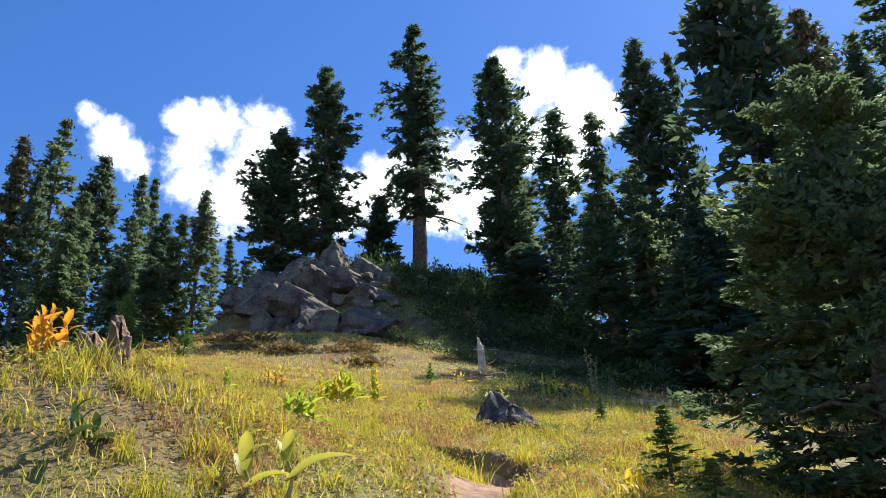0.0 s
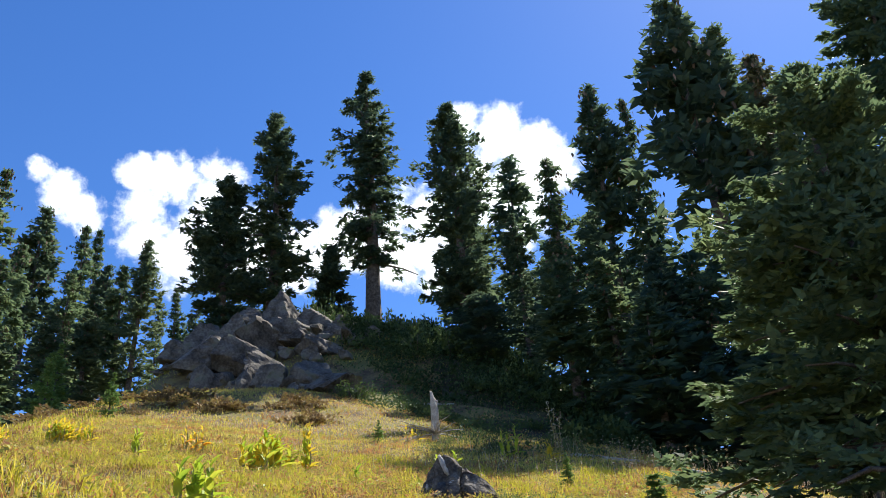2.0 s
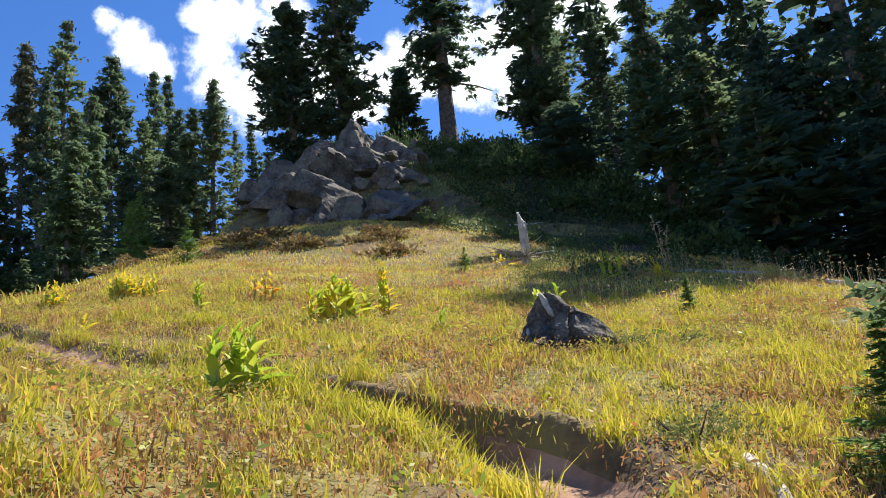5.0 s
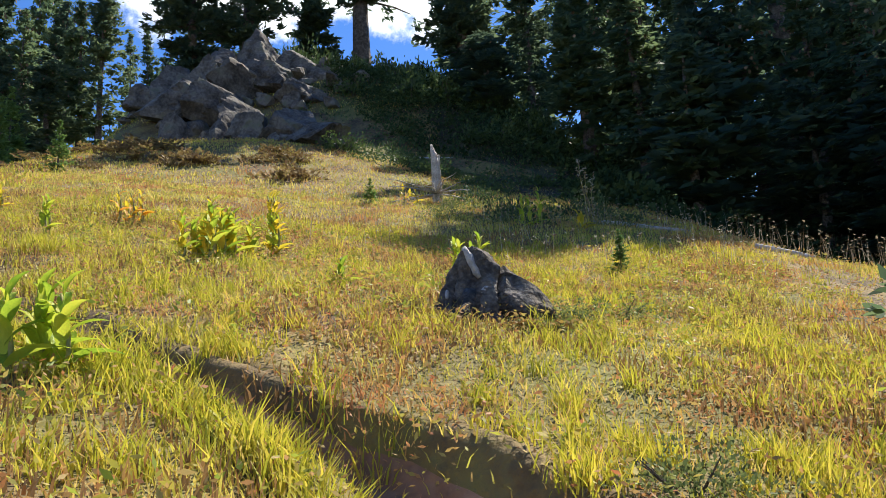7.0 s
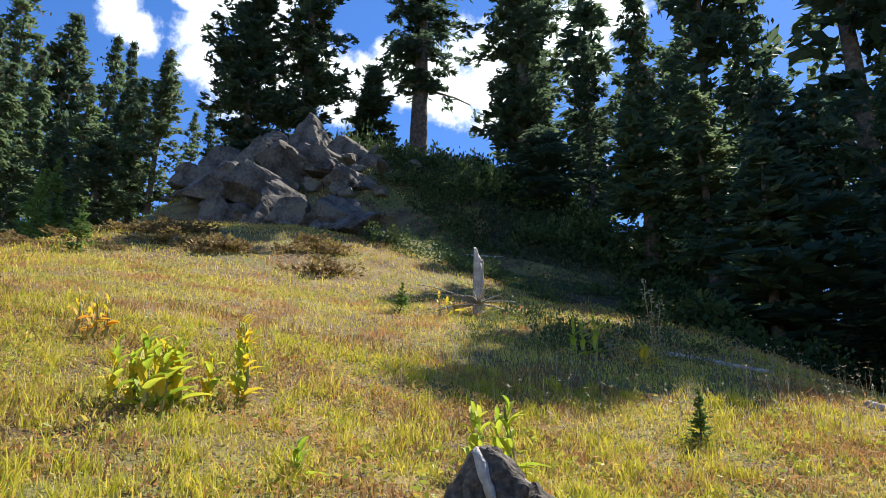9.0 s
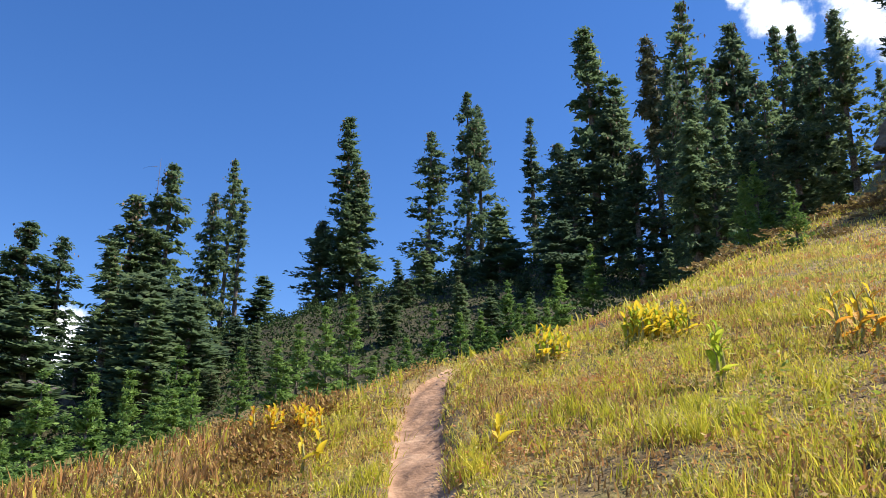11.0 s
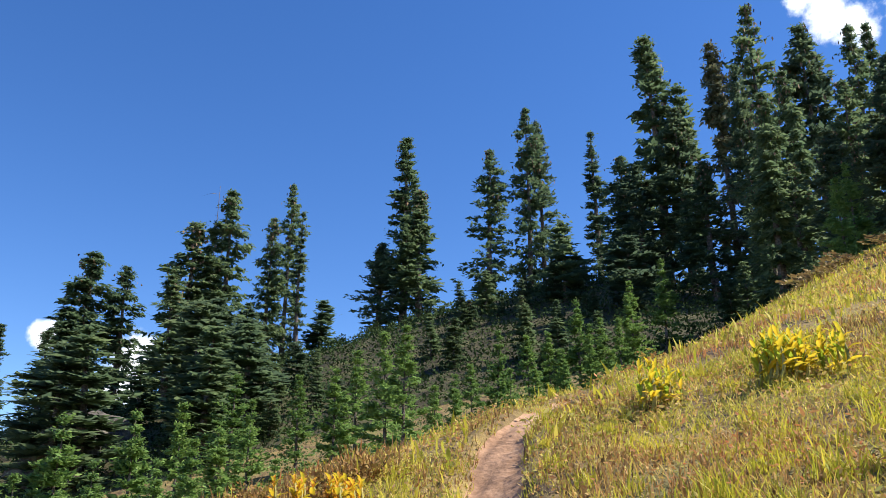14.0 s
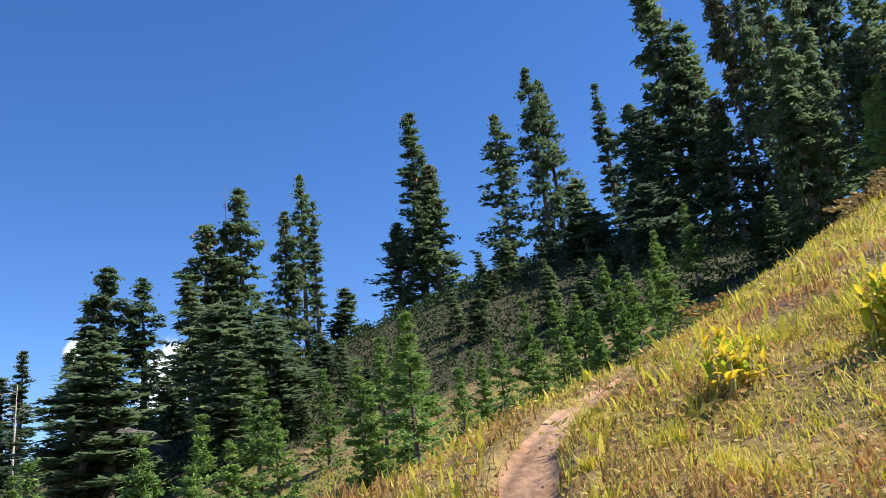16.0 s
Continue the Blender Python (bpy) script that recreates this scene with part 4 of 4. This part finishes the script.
corn_lily(9, -8.09, 13.8, 0.42, 150, 0.15, M_LILY_YELLOW, YELLOW_LILY, 13, 0.11, M_LILY)
corn_lily(10, -7.35, 14.6, 0.44, 420, 0.18, M_LILY_YELLOW, YELLOW_LILY, 32, 0.22, M_LILY)
corn_lily(11, -5.5, 13.0, 0.5, 16, 0.24, M_LILY, GREEN_LILY, 2)
corn_lily(12, -8.8, 11.25, 0.30, 220, 0.14, M_LILY_YELLOW, YELLOW_LILY, 20, 0.18, M_LILY_ORANGE)
corn_lily(13, -3.62, 5.2, 0.5, 40, 0.22, M_LILY_ORANGE, ORANGE_LILY, 5, 0.12)
corn_lily(14, -1.72, 4.38, 0.30, 9, 0.34, M_ROSETTE, "green plant with long arching leaves beside the trail", 2)
corn_lily(19, -2.5, 4.15, 0.22, 14, 0.2, M_SHRUB, "low dark green leafy plant in the grass", 3)
corn_lily(15, -2.2, 20.6, 0.45, 10, 0.30, M_LILY_YELLOW, YELLOW_LILY, 3)
corn_lily(16, -6.0, 11.5, 0.25, 6, 0.2, M_LILY_YELLOW, YELLOW_LILY, 1)
corn_lily(17, -7.4, 10.9, 0.3, 6, 0.2, M_LILY_YELLOW, YELLOW_LILY, 2)
corn_lily(18, 0.55, 5.9, 0.3, 12, 0.22, M_LILY_YELLOW, YELLOW_LILY, 3)

def clump_field(x, y):
    return np.sin(0.7 * x + 0.4 * y) * np.sin(0.6 * y - 0.35 * x + 1) + 0.5 * np.sin(1.9 * x) * np.sin(1.6 * y) > 0.05


# ---- shrubs ----
def shrub_mesh(rng, leaves, size, mat, flat=0.7):
    d = unit(rng.normal(0, 1, (leaves, 3)))
    d[:, 2] = np.abs(d[:, 2])
    lump = 0.75 + 0.25 * np.sin(4 * np.arctan2(d[:, 1], d[:, 0]) + 3 * d[:, 2]) + 0.2 * np.sin(9 * d[:, 0] + 7 * d[:, 1])
    p = d * (rng.uniform(0.25, 1.0, leaves) ** 0.5 * lump)[:, None]
    p[:, 2] *= flat
    way = unit(d + rng.normal(0, 0.6, (leaves, 3)) + [0, 0, 0.4])
    side = unit(np.cross(way, rng.normal(0, 1, (leaves, 3))))
    l = size * rng.uniform(0.6, 1.3, leaves)
    v, f = kites(p, p + way * l[:, None], 0.28 * l, side)
    return mesh_of("foliage", v, f, mat)


def shrub_kind(seed, leaves, size, mat, label, flat=0.7):
    rng = np.random.default_rng(seed)
    ob = tagged(new("shrub"), label, "shrub")
    tubes = []
    for k in range(5):
        a, s = rng.random() * 6.28, np.linspace(0, 1, 4)
        c = rng.uniform(0.3, 0.7)
        tubes.append(tube(np.stack([np.cos(a) * c * s, np.sin(a) * c * s, flat * 0.85 * s - 0.08], -1), 0.025 * (1 - 0.8 * s), 5))
    part("woody_base", tube_mesh("woody_base", tubes, M_BARK), ob)
    part("foliage", shrub_mesh(rng, leaves, size, mat, flat), ob)
    return (ob, 1.0, 1.0)


SHRUB = [shrub_kind(81, 800, 0.12, M_SHRUB, "dark green leafy shrub on the slope"), shrub_kind(82, 800, 0.12, M_SHRUB, "dark green leafy shrub on the slope", 0.9)]
FINE = shrub_kind(85, 1300, 0.065, material("grey_green_leaves", [(0.1, (0.08, 0.11, 0.04)), (0.5, (0.17, 0.21, 0.07)), (0.9, (0.30, 0.31, 0.10))], 0.7, 1.2, bump=0, island=0.6, through_light=0.35), "low bush with fine grey-green leaves in the grass", 0.6)
SHRUB_BROWN = shrub_kind(83, 800, 0.14, M_SHRUB_BROWN, "low brown heather shrub on the meadow", 0.5)
SHRUB_RED = shrub_kind(84, 800, 0.12, M_SHRUB_RED, "low reddish huckleberry shrub beside the trail", 0.7)
rng = np.random.default_rng(17)
for n in range(36):
    x = rng.uniform(-10, 2.5)
    stand(SHRUB[n % 2], x, rng.uniform(37.5, 45) + 0.1 * x, rng.uniform(0.8, 2.0), rng.uniform(0.8, 1.8), rng.random() * 6)
for n in range(54):
    x = rng.uniform(-7.2, 3)
    stand(SHRUB[n % 2], x, rng.uniform(32.5, 40) + max(0, -x - 4) * 0.9, rng.uniform(0.7, 1.5), rng.uniform(0.8, 1.5), rng.random() * 6)
for n in range(16):
    x = rng.uniform(-3, 8)
    stand(SHRUB[n % 2], x, rng.uniform(26, 33) - 0.25 * x, rng.uniform(0.5, 1.2), rng.uniform(0.6, 1.3), rng.random() * 6)
for n in range(38):
    stand((FINE, SHRUB[1])[n % 4 == 0], rng.uniform(-1.9, 2.2), rng.uniform(17.8, 22), rng.uniform(0.3, 0.7), rng.uniform(0.3, 0.6), rng.random() * 6)
for n in range(18):
    a, d = radians(rng.uniform(44, 90)), rng.uniform(16, 40)
    stand((SHRUB[0], SHRUB[1], SHRUB_RED, SHRUB[0])[n % 4], -3 - math.sin(a) * d, 9 + math.cos(a) * d, rng.uniform(0.4, 1.2), rng.uniform(0.5, 1.3), rng.random() * 6)
for n in range(16):
    stand(SHRUB_BROWN, rng.uniform(-15.5, -10), rng.uniform(24, 29), rng.uniform(0.3, 0.7), rng.uniform(0.6, 1.3), rng.random() * 6)
for n in range(8):
    stand(SHRUB_BROWN, rng.uniform(-9.5, -5), rng.uniform(25, 29), rng.uniform(0.4, 0.8), rng.uniform(0.6, 1.3), rng.random() * 6)
for n in range(26):
    u = rng.random()
    x, y = -6.6 - 2.9 * u + rng.normal(0, 0.5), 9.5 + 2.2 * u + rng.normal(0, 0.4)
    if off_trail(np.array([x]), np.array([y]))[0] < 0.7:
        continue
    stand(SHRUB_RED, x, y, rng.uniform(0.18, 0.4), rng.uniform(0.18, 0.4), rng.random() * 6, 0.03)
for x, y, tall, wide, k in [(0.1, 7.75, 0.35, 0.38, 0), (0.35, 11.2, 0.35, 0.5, 1), (-0.1, 10.4, 0.3, 0.4, 0), (-2.6, 28.8, 0.7, 0.9, 1), (-5.4, 29.8, 0.8, 1.0, 1), (-3.2, 30.2, 0.7, 0.8, 0)]:
    stand(FINE if y < 20 else SHRUB[k], x, y, tall, wide, rng.random() * 6, 0.03)
for n in range(16):
    a = rng.uniform(2.9, 6.6)
    stand((SHRUB_RED, FINE, SHRUB_BROWN)[n % 3], -0.62 + 0.62 * math.cos(a), 10.5 + 0.5 * math.sin(a), rng.uniform(0.10, 0.2), rng.uniform(0.12, 0.22), rng.random() * 6, 0.02)
for n, (x, y, tall, wide) in enumerate([(0.95, 7.3, 0.75, 0.40), (0.8, 13.8, 0.55, 0.2), (-3.0, 20.3, 0.6, 0.25), (1.15, 6.6, 0.4, 0.3)]):
    tagged(stand(YOUNG[n % 3], x, y, tall, wide, rng.random() * 6, 0.02), "small green fir seedling in the meadow grass")

def undergrowth(name, rng, x, y, size, tall, mat, label):
    """A thicket too dense to count: leaves at all heights over uneven clumps."""
    n = len(x)
    top = tall * (0.45 + 0.35 * np.sin(1.1 * x + 0.7 * y) * np.sin(0.9 * y - 0.6 * x) + 0.3 * np.sin(2.7 * x + 1.3 * y) * np.sin(2.3 * y - x))
    c = np.stack([x, y, h(x, y) + np.clip(top, 0.08 * tall, None) * rng.random(n) ** 0.6], -1)
    way = unit(rng.normal(0, 1, (n, 3)) + [0, 0, 0.6])
    l = size * rng.uniform(0.6, 1.4, n)
    v, f = kites(c, c + way * l[:, None], 0.27 * l, unit(np.cross(way, rng.normal(0, 1, (n, 3)))))
    return tagged(new(name, mesh_of(name, v, f, mat)), label, "undergrowth", kind="stuff")


rng = np.random.default_rng(29)
def in_fan(rng, n, a0, a1, d0, d1):
    a, d = np.radians(rng.uniform(a0, a1, n)), np.sqrt(rng.uniform(d0**2, d1**2, n))
    return -3.4 - np.sin(a) * d, 9.3 + np.cos(a) * d


# the M_THICKET patches carry tree shade in their leaf colour
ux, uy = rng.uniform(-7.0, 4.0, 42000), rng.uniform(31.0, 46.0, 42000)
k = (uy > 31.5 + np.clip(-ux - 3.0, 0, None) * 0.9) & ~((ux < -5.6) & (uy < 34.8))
undergrowth("thicket", rng, ux[k], uy[k], 0.13, 1.1, M_THICKET, "leafy thicket on the knoll, coloured dark for the shade there")
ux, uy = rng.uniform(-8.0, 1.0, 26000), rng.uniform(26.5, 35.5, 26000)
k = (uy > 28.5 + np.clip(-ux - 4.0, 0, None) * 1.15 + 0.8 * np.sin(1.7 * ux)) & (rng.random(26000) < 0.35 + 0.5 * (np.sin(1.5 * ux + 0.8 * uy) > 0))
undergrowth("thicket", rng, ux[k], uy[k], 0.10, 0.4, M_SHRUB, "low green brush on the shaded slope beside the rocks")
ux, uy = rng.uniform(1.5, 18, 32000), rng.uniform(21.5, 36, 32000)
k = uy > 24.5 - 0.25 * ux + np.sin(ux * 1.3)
undergrowth("thicket", rng, ux[k], uy[k], 0.18, 0.9, M_THICKET, "undergrowth along the foot of the forest, coloured dark for shade")
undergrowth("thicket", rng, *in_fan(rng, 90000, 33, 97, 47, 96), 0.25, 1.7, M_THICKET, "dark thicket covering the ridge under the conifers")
ux, uy = in_fan(rng, 30000, 40, 97, 15, 48)
k = (ux < edge_x(uy) - 1.5) & clump_field(ux, uy)
undergrowth("thicket", rng, ux[k], uy[k], 0.12, 0.55, M_SHRUB, "green low bushes on the slope falling to the valley")

# ---- grass and low plants ----
def scatter(rng, n, x0, x1, y0, y1, keep):
    x, y = rng.uniform(x0, x1, n), rng.uniform(y0, y1, n)
    k = keep(x, y)
    return x[k], y[k]


def clump(rng, x, y, lo=0.35):
    """Thins by a patchy pattern, so that bare places stay."""
    p = np.sin(2.3 * x + 1.1 * y) * np.sin(1.9 * y - 1.3 * x + 2) + 0.7 * np.sin(5.1 * x - 2.2 * y) * np.sin(4.3 * y + 2.7 * x)
    return rng.random(x.shape) < lo + (1 - lo) * (0.5 + 0.45 * p)


def blades(name, rng, x, y, lo, hi, wide, mat, label, bend=0.5):
    n = len(x)
    z = h(x, y)
    a, b = rng.random(n) * 6.28, rng.random(n) * 6.28
    tuft = 0.5 + 0.5 * np.sin(3.7 * x + 1.9 * y) * np.sin(3.1 * y - 2.3 * x + 1) + 0.3 * np.sin(9 * x + 4 * y) * np.sin(8 * y - 5 * x)
    L = rng.uniform(lo, hi, n) * rng.uniform(0.5, 1.0, n) * (0.62 + 0.55 * tuft)
    w = wide * rng.uniform(0.6, 1.3, n)
    c = np.stack([x, y, z - 0.01], -1)
    side = np.stack([np.cos(a), np.sin(a), 0 * a], -1) * w[:, None]
    ln = np.stack([np.cos(b), np.sin(b), 0 * b], -1) * (L * bend * rng.uniform(0.1, 1.2, n))[:, None]
    up = np.stack([0 * L, 0 * L, L], -1)
    mid, tip = c + up * 0.55 + ln * 0.35, c + up * 0.97 + ln
    v = np.stack([c - side, c + side, mid + side * 0.8, mid - side * 0.8, tip], 1).reshape(-1, 3)
    i = np.arange(n)[:, None] * 5
    f = np.stack([i + [[0, 1, 2]], i + [[0, 2, 3]], i + [[3, 2, 4]]], 1).reshape(-1, 3)
    return tagged(new(name, mesh_of(name, v, f, mat)), label, "grass", kind="stuff")


rng = np.random.default_rng(3)
def near_path(x, y):
    return (x > edge_x(y) - 4) & (off_trail(x, y) > 0.19 * trail_width(y) ** 1.2 - 0.12 * smooth(7.7, 8.1, y) * (1 - smooth(9.3, 10.2, y)) + 0.05 * np.sin(5 * x + 7 * y))


def bare(rng, x, y):
    """Trodden ground below the bend in the trail keeps little grass."""
    return rng.random(x.shape) > 0.75 * np.exp(-((x + 2.3) ** 2 / 0.8 + (y - 7.0) ** 2 / 0.25)) + 0.5 * np.exp(-((x + 0.7) ** 2 / 0.2 + (y - 7.0) ** 2 / 0.4))


gx1, gy1 = scatter(rng, 330000, -11.0, 2.8, 1.6, 15.5, lambda x, y: near_path(x, y) & clump(rng, x, y, 0.13) & bare(rng, x, y) & (y > 4.4 + 0.2 * np.abs(x) - 3 * (x < -1.2)) & (x > -3.4 - 0.62 * (y - 1.0)))
blades("meadow_grass", rng, gx1, gy1, 0.03, 0.13, 0.0040, M_GRASS, "fine yellow and rusty dry meadow grass", 0.85)
gx2, gy2 = scatter(rng, 115000, -12, 5, 14.8, 22, lambda x, y: near_path(x, y) & clump(rng, x, y, 0.25))
blades("meadow_grass", rng, gx2, gy2, 0.04, 0.14, 0.0058, M_GRASS, "fine yellow dry grass on the upper meadow")
gx3, gy3 = scatter(rng, 85000, -19, 8, 20, 36, lambda x, y: (x > edge_x(y) - 5) & (off_trail(x, y) > 0.3) & clump(rng, x, y, 0.45))
blades("meadow_grass", rng, gx3, gy3, 0.05, 0.17, 0.011, M_GRASS, "yellow dry grass below the rocky knoll")
gx4, gy4 = scatter(rng, 36000, -40, -8, 9, 34, lambda x, y: (x < edge_x(y) + 1) & (off_trail(x, y) > 0.3) & clump(rng, x, y, 0.5))
blades("meadow_grass", rng, gx4, gy4, 0.10, 0.28, 0.018, M_GREEN, "green grass on the slope falling to the valley")
# tussocks of greener grass
tx0, ty0 = scatter(rng, 2600, -9, 3, 4, 16, lambda x, y: near_path(x, y) & (rng.random(x.shape) < 0.35 + 0.5 * (np.sin(1.3 * x + 2) * np.sin(1.1 * y) > 0)))
k = rng.integers(0, len(tx0), 78000)
gx5, gy5 = tx0[k] + rng.normal(0, 0.055, len(k)), ty0[k] + rng.normal(0, 0.055, len(k))
blades("grass_tussock", rng, gx5, gy5, 0.07, 0.23, 0.0045, M_GREEN, "tussocks of fresh green grass", 0.7)
# long grass leaning over the lower lip of the trail where it turns
lip = TRAIL_LINE[(TRAIL_LINE[:, 1] > 7.25) & (TRAIL_LINE[:, 1] < 9.2)]
k = rng.integers(0, len(lip) // 3, 3800) * 3
gx6 = lip[k, 0] - 0.17 + rng.normal(0, 0.11, len(k)) - 0.12 * rng.random(len(k))
gy6 = lip[k, 1] - 0.19 + rng.normal(0, 0.11, len(k)) - 0.12 * rng.random(len(k))
blades("grass_tussock", rng, gx6, gy6, 0.10, 0.26, 0.005, M_GREEN, "long green grass hanging over the edge of the trail", 0.8)


rx, ry = scatter(rng, 90000, -10.5, 3, 4.5, 17, lambda x, y: near_path(x, y) & (np.sin(1.7 * x + 0.9 * y + 1) * np.sin(1.3 * y - 0.8 * x) + 0.6 * np.sin(4.1 * x) * np.sin(3.7 * y) > 0.0))
blades("leaf_blades", rng, rx, ry, 0.05, 0.15, 0.0065, M_RUST, "upright rusty brown leaves among the grass", 0.4)
rx, ry = scatter(rng, 22000, -10.5, -4.8, 7.6, 13.0, lambda x, y: near_path(x, y) & (rng.random(x.shape) < smooth(-0.1, 1.3, 8.75 + (-x - 3.4) * 0.62 - y) * (0.45 + 0.5 * np.sin(2.9 * x + y) * np.sin(2.3 * y))))
blades("leaf_blades", rng, rx, ry, 0.10, 0.28, 0.011, M_RUST, "tall rusty brown leaves below the trail", 0.4)


def low_leaves(name, rng, x, y, size, mat, label):
    n = len(x)
    c = np.stack([x, y, h(x, y) + 0.13 * rng.random(n) ** 1.4], -1)
    way = unit(rng.normal(0, 1, (n, 3)) * [1, 1, 0.5] + [0, 0, 0.35])
    side = unit(np.cross(way, rng.normal(0, 1, (n, 3))))
    l = size * rng.uniform(0.6, 1.4, n)
    v, f = kites(c, c + way * l[:, None], 0.19 * l, side)
    return tagged(new(name, mesh_of(name, v, f, mat)), label, "low plants", kind="stuff")


lx, ly = scatter(rng, 150000, -10, 3, 4, 15, lambda x, y: near_path(x, y) & clump(rng, y * 1.3, x * 1.2, 0.15))
low_leaves("low_plants", rng, lx, ly, 0.034, M_LOW, "small red, brown and green leaves of low plants")
lx, ly = scatter(rng, 45000, -16, 5, 13, 32, lambda x, y: (x > edge_x(y) - 3) & clump(rng, y * 0.7, x * 0.8, 0.1))
low_leaves("low_plants", rng, lx, ly, 0.06, M_LOW, "rusty low plants on the upper meadow")

# rosettes of broader leaves: a few centres, each with a ring of leaves
cx0, cy0 = scatter(rng, 1900, -5.5, 2.8, 4.5, 15.5, lambda x, y: near_path(x, y) & (np.sin(0.9 * x + 2.1) * np.sin(1.2 * y + 0.4) + 0.5 * np.sin(3.3 * x - 1.2 * y) > -0.15))
k = np.repeat(np.arange(len(cx0)), 9)
low_leaves("low_plants", rng, cx0[k] + rng.normal(0, 0.035, len(k)), cy0[k] + rng.normal(0, 0.035, len(k)), 0.05, M_ROSETTE, "yellow-green and rusty broad leaves of low meadow herbs")
cx0, cy0 = scatter(rng, 1500, -9, 2.8, 5, 14, lambda x, y: near_path(x, y) & (np.sin(1.4 * x + 0.3) * np.sin(1.6 * y + 2) > 0.25))
k = np.repeat(np.arange(len(cx0)), 12)
low_leaves("low_plants", rng, cx0[k] + rng.normal(0, 0.05, len(k)), cy0[k] + rng.normal(0, 0.05, len(k)), 0.036, M_SHRUB_RED, "patches of red and rusty huckleberry leaves in the grass")


# ---- seed stalks ----
def seed_stalks(rng, x, y, lo, hi, thick, label):
    n = len(x)
    z, L = h(x, y), rng.uniform(lo, hi, n)
    b = np.stack([x, y, z], -1)
    t = b + np.stack([rng.normal(0, 0.06, n), rng.normal(0, 0.06, n), L], -1)
    a = rng.random(n) * 6.28
    side = np.stack([np.cos(a), np.sin(a), 0 * a], -1)
    parts = [kites(b, t, np.full(n, thick), side)]
    for q in range(4):
        w = rng.normal(0, 1, (n, 3)) * [1, 1, 0.4]
        parts.append(kites(t - [0, 0, 0.01], t + unit(w) * rng.uniform(0.012, 0.035, n)[:, None] * (thick / 0.002) ** 0.5, np.full(n, 0.008) * (thick / 0.002) ** 0.5, side))
    v, f = joined(parts)
    return tagged(new("seed_stalks", mesh_of("seed_stalks", v, f, M_SEED)), label, "wildflower", kind="stuff")


sx1, sy1 = scatter(rng, 520, -4, 2.8, 13, 20, lambda x, y: x == x)
seed_stalks(rng, sx1, sy1, 0.25, 0.5, 0.003, "dry flower stalks with pale seed heads")
sx2, sy2 = scatter(rng, 300, 1.8, 6.5, 14.5, 19, lambda x, y: x == x)
seed_stalks(rng, sx2, sy2, 0.25, 0.55, 0.003, "dry flower stalks with dark seed heads")
tall_stalk = tagged(new("seed_plant"), "tall withered flower stalk with reddish seed pods", "plant")
s = np.linspace(0, 1, 8)
for k in range(3):
    p = np.stack([0.08 * k - 0.08 + 0.03 * np.sin(5 * s + k), 0.04 * k + 0 * s, (1.15 - 0.12 * k) * s - 0.04], -1)
    part("stalk", tube_mesh("stalk", [tube(p, 0.012 * (1 - 0.7 * s), 6)], M_STALK), tall_stalk)
    q = p[2:][rng.integers(0, 6, 60)] + rng.normal(0, 0.012, (60, 3)) + np.array([0, 0, 1.0]) * rng.uniform(-0.07, 0.07, 60)[:, None]
    w = unit(rng.normal(0, 1, (60, 3)) + [0, 0, 0.6])
    part("seed_pods", mesh_of("seed_pods", *kites(q, q + w * 0.06, np.full(60, 0.014), unit(np.cross(w, rng.normal(0, 1, (60, 3))))), M_SEED), tall_stalk)["kind"] = "stuff"
tall_stalk.matrix_basis = plant_at(0.95, 17.6)

for ob, m in first_place.items():
    ob.matrix_basis = m
